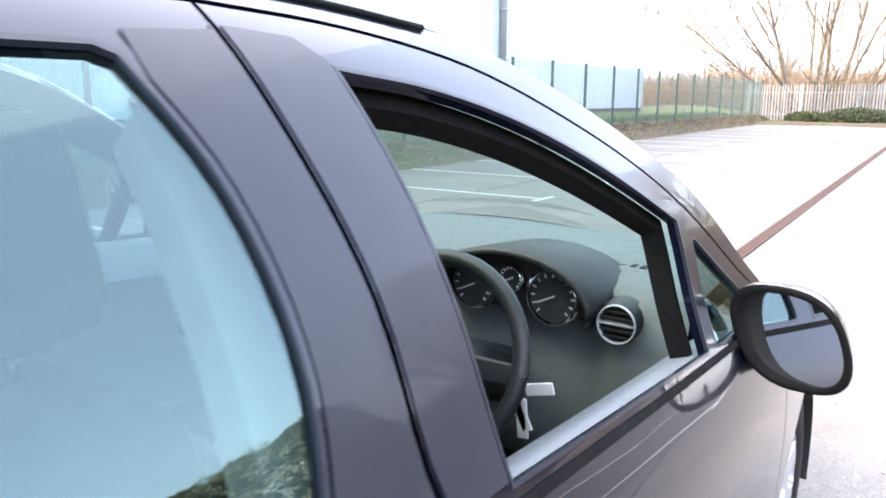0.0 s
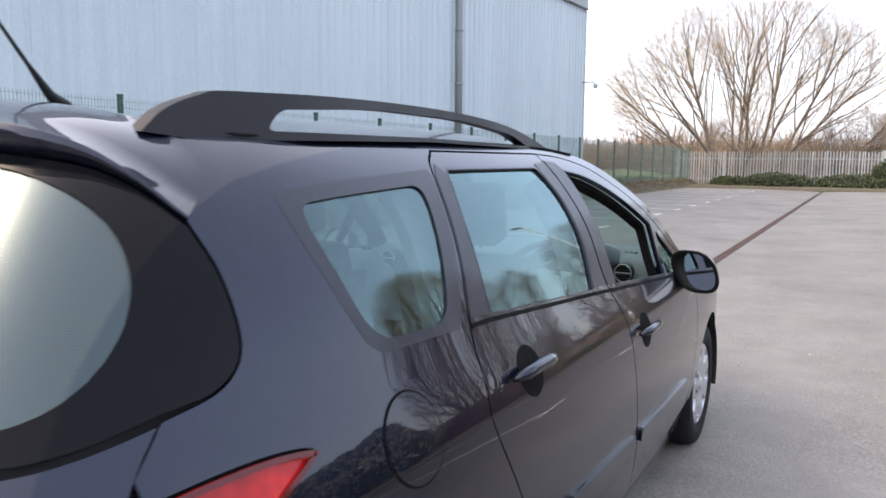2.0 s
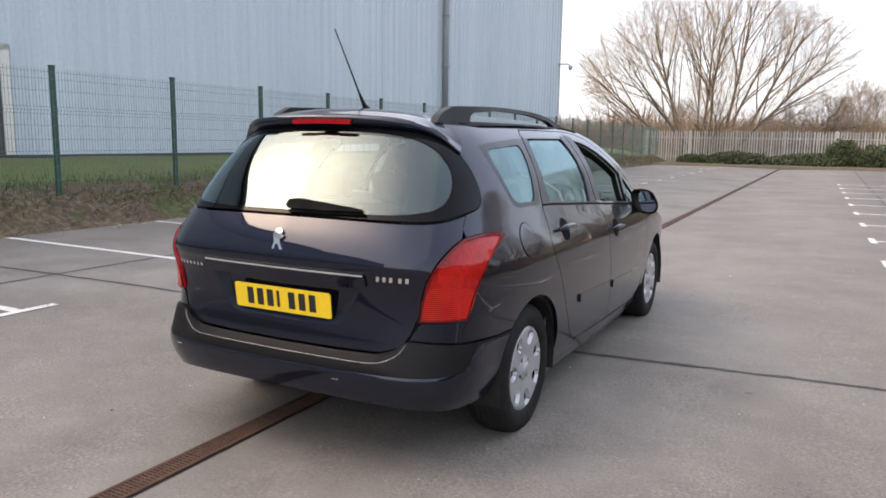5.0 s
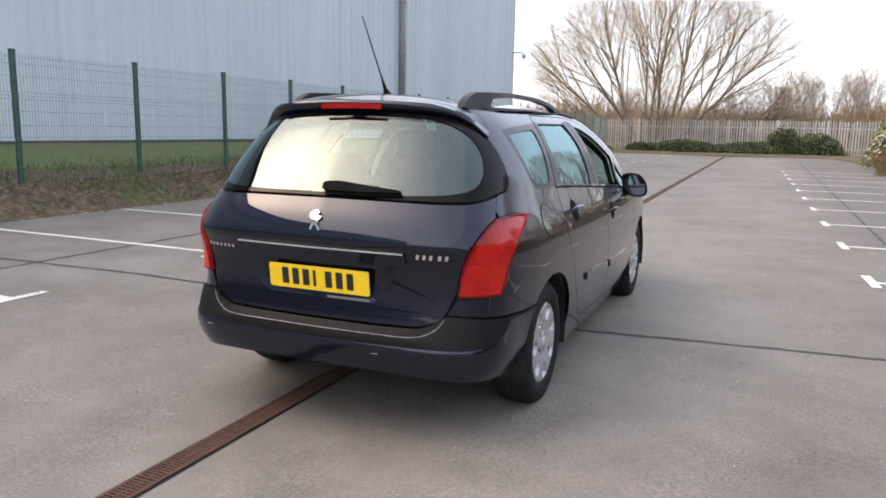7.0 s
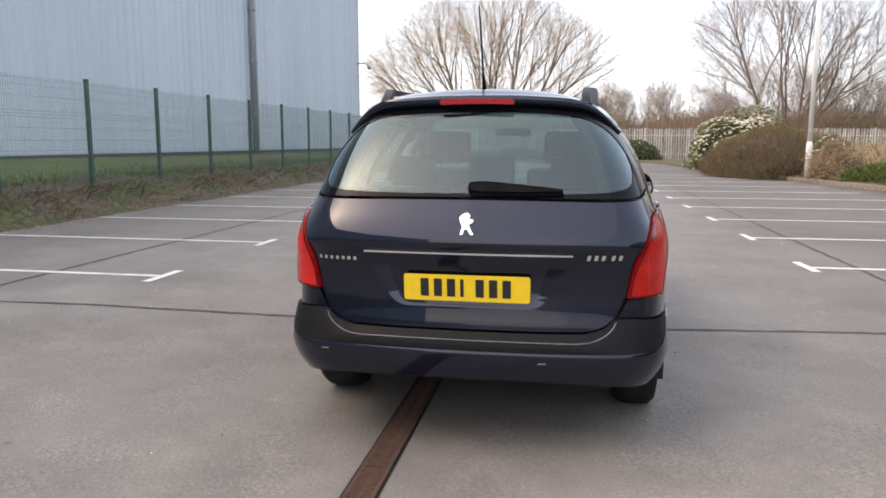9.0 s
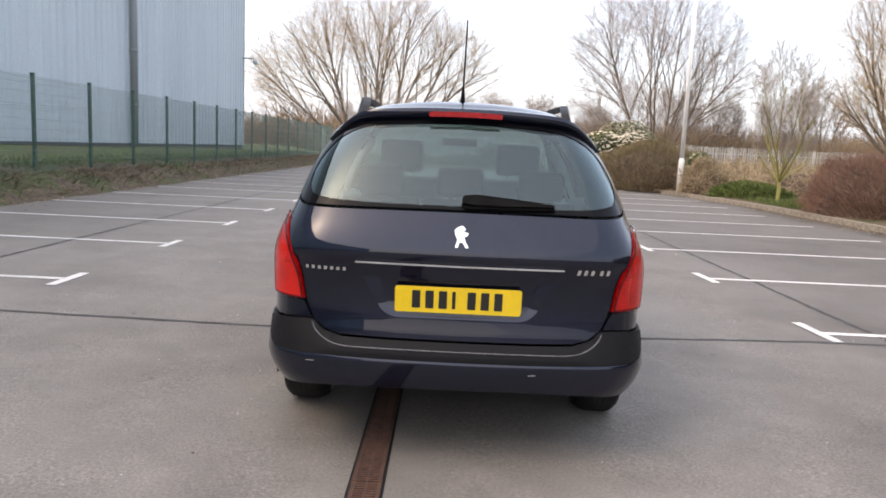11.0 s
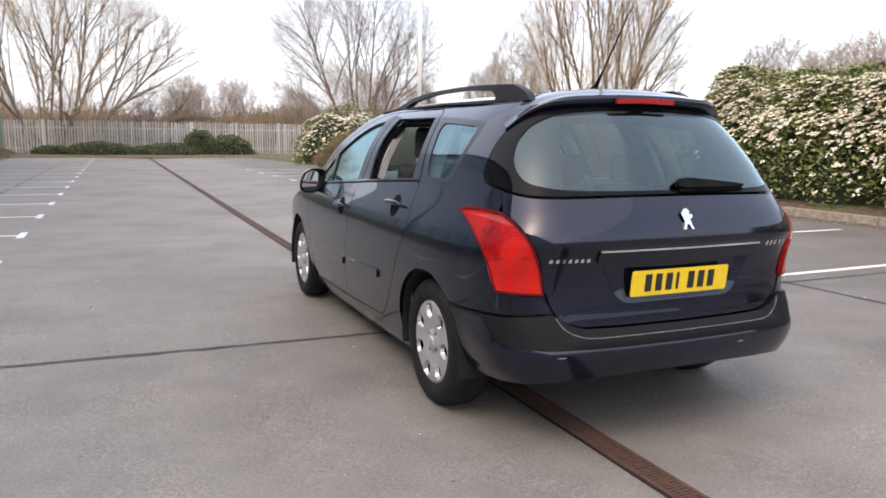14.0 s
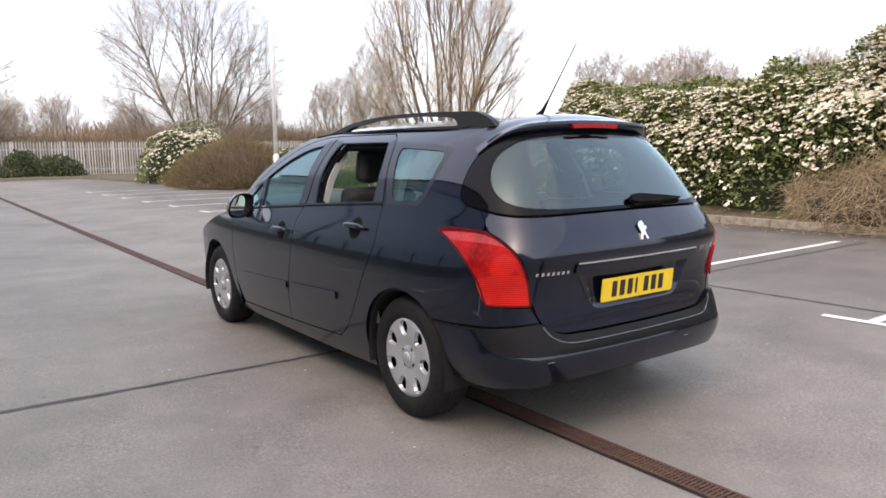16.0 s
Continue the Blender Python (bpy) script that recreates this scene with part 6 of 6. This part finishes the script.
# Solid lump inside a plant; its dark colour stands for the inner shade.
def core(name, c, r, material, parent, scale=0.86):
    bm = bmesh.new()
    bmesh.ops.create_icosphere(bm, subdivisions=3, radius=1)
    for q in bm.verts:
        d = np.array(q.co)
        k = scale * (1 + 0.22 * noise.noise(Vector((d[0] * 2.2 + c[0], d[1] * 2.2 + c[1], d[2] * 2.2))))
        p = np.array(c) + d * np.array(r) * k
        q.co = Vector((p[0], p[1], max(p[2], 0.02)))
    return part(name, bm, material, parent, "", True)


# near-black filler colours: the shade inside the plants is put into them
DEEP = plain("inner_foliage_shade", (0.012, 0.018, 0.007), 0.95, vary=0.4, scale=6)
DEEPTWIG = plain("inner_twig_shade", (0.060, 0.038, 0.026), 0.95, vary=0.5, scale=8)


def flowering(name, label, surface, count, clusters, seed, parts=True):
    """A leafy shrub with cream flower heads; surface(rng) gives a point and its outward direction."""
    rng = np.random.RandomState(seed)
    bush = thing(name, label, "hedge" if "hedge" in name else "shrub")
    lv, fl = Leaves(), Leaves()
    for _ in range(count):
        p, d = surface(rng)
        p = p - d * abs(rng.normal(0, 0.10))
        q = d + rng.normal(0, 0.6, 3) + np.array((0, 0, -0.1))
        lv.add(p, q, d + rng.normal(0, 0.5, 3) + (0, 0, 0.6), rng.uniform(0.07, 0.125), rng.uniform(0.034, 0.055))
    for _ in range(clusters):
        p, d = surface(rng)
        keep = 0.10 + 0.90 * float(sstep(0.8, 2.5, p[2])) * (0.50 + 0.9 * float(sstep(-0.1, 0.35, noise.noise(Vector((p[0] * 0.7, p[1] * 0.7, p[2] * 0.9))))))
        if rng.uniform() > keep:
            continue
        p = p + d * 0.02
        up = d * 0.7 + np.array((0, 0, 0.6))
        up /= np.linalg.norm(up)
        R = rng.uniform(0.030, 0.062)
        o = rng.normal(0, 1, (7, 3))
        o -= (o @ up)[:, None] * up
        o /= np.sqrt((o * o).sum(1))[:, None] + 1e-9
        fl.rows += np.hstack([p + o * R * rng.uniform(-0.3, 0.7, (7, 1)), o + up * 0.15, np.tile(up, (7, 1)), R * rng.uniform(0.8, 1.3, (7, 1)), np.full((7, 1), R * 0.9)]).tolist()
    lv.build("leaves", LEAF, bush, "dark green leaves")
    fl.build("blossom", FLOWER, bush, "cream flower heads")
    return bush


HY0, HY1 = -7.0, 10.1


def hedge_top(y):
    """Height of the hedge's crest along its run."""
    return float(np.interp(y, [-14, 1.5, 2.7, 3.7, 5.0, 6.5, 8.0, 8.8], [2.8, 2.98, 2.84, 2.5, 2.3, 2.40, 2.55, 2.66])) + 0.09 * noise.noise(Vector((y * 1.3, 0.3, 0)))


def hedge_surface(rng):
    y = rng.uniform(HY0, HY1)
    a = math.pi * (rng.uniform(0.0, 0.78))
    end = math.sqrt(max(0.0, 1 - max(0.0, (y - (HY1 - 1.7)) / 1.7) ** 2))
    top = hedge_top(y) * (0.25 + 0.75 * end)
    lump = 1 + 0.16 * noise.noise(Vector((y * 1.1, a * 1.8, 5.0))) + 0.07 * noise.noise(Vector((y * 3.1, a * 4.0, 2.0)))
    ca, sa = math.cos(a), math.sin(a)
    ex = math.copysign(abs(ca) ** 0.6, ca)
    ez = abs(sa) ** 0.6
    x = 10.7 - ex * 1.75 * lump * (0.4 + 0.6 * end)
    z = 0.12 + ez * top * lump
    d = np.array((-ca, 0.9 * float(sstep(HY1 - 1.6, HY1, y)), sa))
    return np.array((x, y + rng.normal(0, 0.05), max(0.10, z))), d / np.linalg.norm(d)


hedge = flowering("flowering_hedge", "tall evergreen hedge covered in cream flower heads", hedge_surface, 70000, 22000, 5)
# hedge core: one solid dark filler in place of the shade between leaves
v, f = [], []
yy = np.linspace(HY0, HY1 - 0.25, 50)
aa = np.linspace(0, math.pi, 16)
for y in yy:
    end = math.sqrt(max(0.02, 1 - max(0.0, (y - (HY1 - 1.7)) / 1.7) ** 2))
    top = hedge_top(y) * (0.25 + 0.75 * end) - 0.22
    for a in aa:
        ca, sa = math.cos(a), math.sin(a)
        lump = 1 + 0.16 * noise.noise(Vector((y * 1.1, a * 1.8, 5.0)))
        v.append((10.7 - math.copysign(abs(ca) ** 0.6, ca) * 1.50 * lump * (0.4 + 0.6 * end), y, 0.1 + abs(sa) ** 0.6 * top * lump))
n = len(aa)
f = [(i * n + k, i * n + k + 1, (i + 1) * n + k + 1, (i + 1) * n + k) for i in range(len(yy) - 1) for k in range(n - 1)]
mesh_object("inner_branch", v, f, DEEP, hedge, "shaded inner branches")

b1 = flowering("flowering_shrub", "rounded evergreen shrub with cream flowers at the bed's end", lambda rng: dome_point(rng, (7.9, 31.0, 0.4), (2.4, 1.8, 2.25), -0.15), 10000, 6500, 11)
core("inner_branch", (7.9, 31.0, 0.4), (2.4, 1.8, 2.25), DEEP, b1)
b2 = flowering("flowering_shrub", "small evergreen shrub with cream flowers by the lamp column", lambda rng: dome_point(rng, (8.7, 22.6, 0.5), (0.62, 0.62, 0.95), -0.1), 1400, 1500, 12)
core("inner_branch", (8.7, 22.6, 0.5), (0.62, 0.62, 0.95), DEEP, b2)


def twiggy(name, label, c, r, count, material, seed, length=0.5, wide=0.35, fine=0.004, droop=0.0, dark=None):
    """A dense bush of thin bare shoots."""
    rng = np.random.RandomState(seed)
    bush = thing(name, label, "shrub")
    st = Strands()
    for _ in range(count):
        p, d = dome_point(rng, c, r, -0.05)
        g = d * (1 - wide) + rng.normal(0, wide, 3) + np.array((0, 0, 0.35 - droop))
        g /= np.linalg.norm(g)
        L = length * rng.uniform(0.5, 1.2)
        s = p - g * L * rng.uniform(0.55, 0.95)
        mid = s + g * L * 0.5 + rng.normal(0, 0.03, 3)
        e = s + g * L + rng.normal(0, 0.05, 3) - np.array((0, 0, droop * L * 0.5))
        st.add([(s[0], s[1], max(0.05, s[2])), (mid[0], mid[1], max(0.05, mid[2])), (e[0], e[1], max(0.06, e[2]))], fine, fine * 0.5)
    st.build("shoot_mass", material, bush)
    # no twigs here: a dark dome painted as the shade behind the shoots
    core("shade_dome", c, r, dark or DEEPTWIG, bush, 0.88)
    return bush


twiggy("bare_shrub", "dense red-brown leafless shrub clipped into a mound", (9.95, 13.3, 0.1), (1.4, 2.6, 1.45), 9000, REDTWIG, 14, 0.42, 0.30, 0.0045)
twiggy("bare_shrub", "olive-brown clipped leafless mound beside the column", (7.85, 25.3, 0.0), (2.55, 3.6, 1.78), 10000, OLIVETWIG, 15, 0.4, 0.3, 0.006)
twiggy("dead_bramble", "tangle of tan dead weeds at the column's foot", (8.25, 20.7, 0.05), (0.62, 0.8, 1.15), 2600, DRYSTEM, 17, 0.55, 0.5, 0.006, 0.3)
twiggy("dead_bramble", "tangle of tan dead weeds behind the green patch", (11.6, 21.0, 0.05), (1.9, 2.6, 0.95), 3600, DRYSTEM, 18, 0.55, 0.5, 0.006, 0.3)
rng = np.random.RandomState(19)
green = thing("ground_cover", "low mat of fresh green weeds beside the kerb", "weeds")
lv = Leaves()
for _ in range(9000):
    p, d = dome_point(rng, (9.35, 19.4, 0.05), (1.25, 1.7, 0.52), 0.0)
    lv.add(p - d * abs(rng.normal(0, 0.08)), d + rng.normal(0, 0.6, 3) + (0, 0, 0.5), d + rng.normal(0, 0.5, 3), rng.uniform(0.08, 0.16), 0.035)
lv.build("leaves", WEED, green)
core("shade_mound", (9.35, 19.4, 0.05), (1.25, 1.7, 0.52), DEEP, green)
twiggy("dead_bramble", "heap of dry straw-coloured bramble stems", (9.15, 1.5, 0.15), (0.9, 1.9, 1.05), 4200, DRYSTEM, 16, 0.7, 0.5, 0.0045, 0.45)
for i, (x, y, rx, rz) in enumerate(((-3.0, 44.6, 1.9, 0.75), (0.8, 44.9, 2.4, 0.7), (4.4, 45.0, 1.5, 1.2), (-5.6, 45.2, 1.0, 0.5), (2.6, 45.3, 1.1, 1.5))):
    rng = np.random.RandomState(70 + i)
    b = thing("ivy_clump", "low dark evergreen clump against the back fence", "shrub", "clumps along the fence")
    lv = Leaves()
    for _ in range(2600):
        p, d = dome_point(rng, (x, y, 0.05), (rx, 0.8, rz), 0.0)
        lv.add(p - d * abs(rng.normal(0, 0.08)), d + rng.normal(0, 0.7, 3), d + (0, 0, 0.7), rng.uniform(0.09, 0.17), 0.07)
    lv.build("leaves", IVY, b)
    core("shade_mound", (x, y, 0.05), (rx, 0.8, rz), DEEP, b)
# far scrub behind the fence
rng = np.random.RandomState(90)
st = Strands()
for _ in range(14000):
    x = rng.uniform(-45, 75)
    y = rng.uniform(58, 92) - 0.25 * max(0, x - 25)
    h = 2.5 + 1.9 * noise.noise(Vector((x * 0.11, y * 0.05, 1))) + rng.uniform(0, 1.3)
    p = np.array((x, y, -0.1))
    g = np.array((rng.normal(0, 0.28), rng.normal(0, 0.2), 1.0))
    st.add([p, p + g * h * 0.5 + rng.normal(0, 0.15, 3), p + g * h + rng.normal(0, 0.35, 3)], 0.05, 0.02)
for _ in range(9000):
    x = rng.uniform(-22, 46)
    y = rng.uniform(50, 57)
    h = 2.3 + 0.9 * noise.noise(Vector((x * 0.2, y * 0.1, 4))) + 0.5 * float(sstep(8, 16, x)) + rng.uniform(0, 0.7)
    p = np.array((x, y, -0.1))
    g = np.array((rng.normal(0, 0.35), rng.normal(0, 0.2), 1.0))
    st.add([p, p + g * h * 0.5 + rng.normal(0, 0.12, 3), p + g * h + rng.normal(0, 0.3, 3)], 0.022, 0.008)
field = Strands()
for _ in range(9000):
    x, y = rng.uniform(9.5, 31), rng.uniform(25, 45)
    h = 0.75 + 0.45 * noise.noise(Vector((x * 0.3, y * 0.3, 7))) + rng.uniform(0, 0.35)
    p = np.array((x, y, 0.15))
    g = np.array((rng.normal(0, 0.4), rng.normal(0, 0.3), 1.0))
    field.add([p, p + g * h * 0.6, p + g * h + rng.normal(0, 0.15, 3) - (0, 0, 0.1)], 0.014, 0.006)
tagged(field.build("dry_field", DRYSTEM), "tall tan dead grass before the back fence", "dead grass", kind="stuff")
tagged(st.build("far_scrub", FARWOOD), "pale brown leafless scrub in the distance", "scrub", kind="stuff")

# dead stems and weeds on the left strip
rng = np.random.RandomState(91)
st, wd = Strands(), Leaves()
for _ in range(7000):
    y = rng.uniform(-8, 45)
    x = -8.12 + abs(rng.normal(0, 0.36))
    if x > -7.25:
        continue
    z = float(np.interp(x, [-8.6, -8.2, -7.75, -7.4, -7.2], [0.55, 0.48, 0.26, 0.05, -0.03]))
    clump = 0.5 + noise.noise(Vector((x * 0.8, y * 0.55, 2)))
    if rng.uniform() > clump + 0.25:
        continue
    p = np.array((x, y, z - 0.03))
    g = np.array((rng.normal(0.25, 0.6), rng.normal(0, 0.7), rng.uniform(0.15, 1.0)))
    L = rng.uniform(0.08, 0.38)
    st.add([p, p + g * L * 0.5 + rng.normal(0, 0.03, 3), p + g * L + np.array((0, 0, -0.25 * L))], 0.006, 0.003)
tagged(st.build("dead_stems", DEADSTEM), "tangle of dry dead stems along the fence foot", "dead weeds", kind="stuff")
for _ in range(24000):
    if rng.uniform() < 0.5:
        y, x = rng.uniform(-10, 40), -8.3 - abs(rng.normal(0, 0.5))
        z = float(np.interp(x, [-12.6, -11.6, -8.5, -8.2], [0.90, 0.86, 0.50, 0.46]))
    elif rng.uniform() < 0.65:
        y, x, z = rng.uniform(14.5, 21), rng.uniform(8.5, 10.5), 0.14
    else:
        y, x = rng.uniform(-8, 45), rng.uniform(-8.2, -7.3)
        z = float(np.interp(x, [-8.6, -8.2, -7.75, -7.4, -7.2], [0.55, 0.48, 0.26, 0.05, -0.03]))
        if noise.noise(Vector((x * 1.2, y * 0.7, 8))) < 0.1:
            continue
    wd.add(np.array((x, y, z - 0.02)), np.array((rng.normal(0, 0.4), rng.normal(0, 0.4), 1.0)), np.array((rng.normal(), rng.normal(), 0.2)), rng.uniform(0.07, 0.20), 0.014)
tagged(wd.build("grass_tufts", WEED), "scattered green grass tufts and weeds", "grass", kind="stuff")
# litter of leaves along the kerb and the bed
lf = Leaves()
for _ in range(2600):
    if rng.uniform() < 0.55:
        x, y, z = 8.31 - abs(rng.normal(0, 0.28)), rng.uniform(-6, 24), 0.006
    else:
        x, y, z = -7.3 + abs(rng.normal(0, 0.25)), rng.uniform(-6, 40), 0.012
    a = rng.uniform(0, 6.28)
    lf.add(np.array((x, y, z)), np.array((math.cos(a), math.sin(a), 0.12)), np.array((0, 0, 1.0)), rng.uniform(0.03, 0.08), 0.03)
tagged(lf.build("leaf_litter", DRYSTEM), "dry fallen leaves along the kerb and bed", "leaves", kind="stuff")

# loose grit on the paving
gv, gf = [], []
octa = np.array([(1, 0, 0), (-1, 0, 0), (0, 1, 0), (0, -1, 0), (0, 0, 0.7), (0, 0, -0.4)], float)
tri = np.array([(0, 2, 4), (2, 1, 4), (1, 3, 4), (3, 0, 4), (2, 0, 5), (1, 2, 5), (3, 1, 5), (0, 3, 5)])
for k in range(1500):
    x, y = rng.uniform(-7.2, 8.2), rng.uniform(-4, 14)
    r = rng.uniform(0.002, 0.0065) * (1.8 if rng.uniform() < 0.06 else 1)
    gf.append(tri + 6 * k)
    gv.append(octa * rng.uniform(0.7, 1.3, (6, 1)) * r + (x, y, float(fall(x)) + 0.3 * r))
GRIT = by_island("pale_stone_grit", [(0, (0.09, 0.08, 0.07)), (0.5, (0.30, 0.28, 0.25)), (1, (0.62, 0.60, 0.56))], 0.85)
tagged(bulk("loose_grit", np.vstack(gv), np.vstack(gf), GRIT), "loose pale grit scattered over the paving", "grit", kind="stuff")
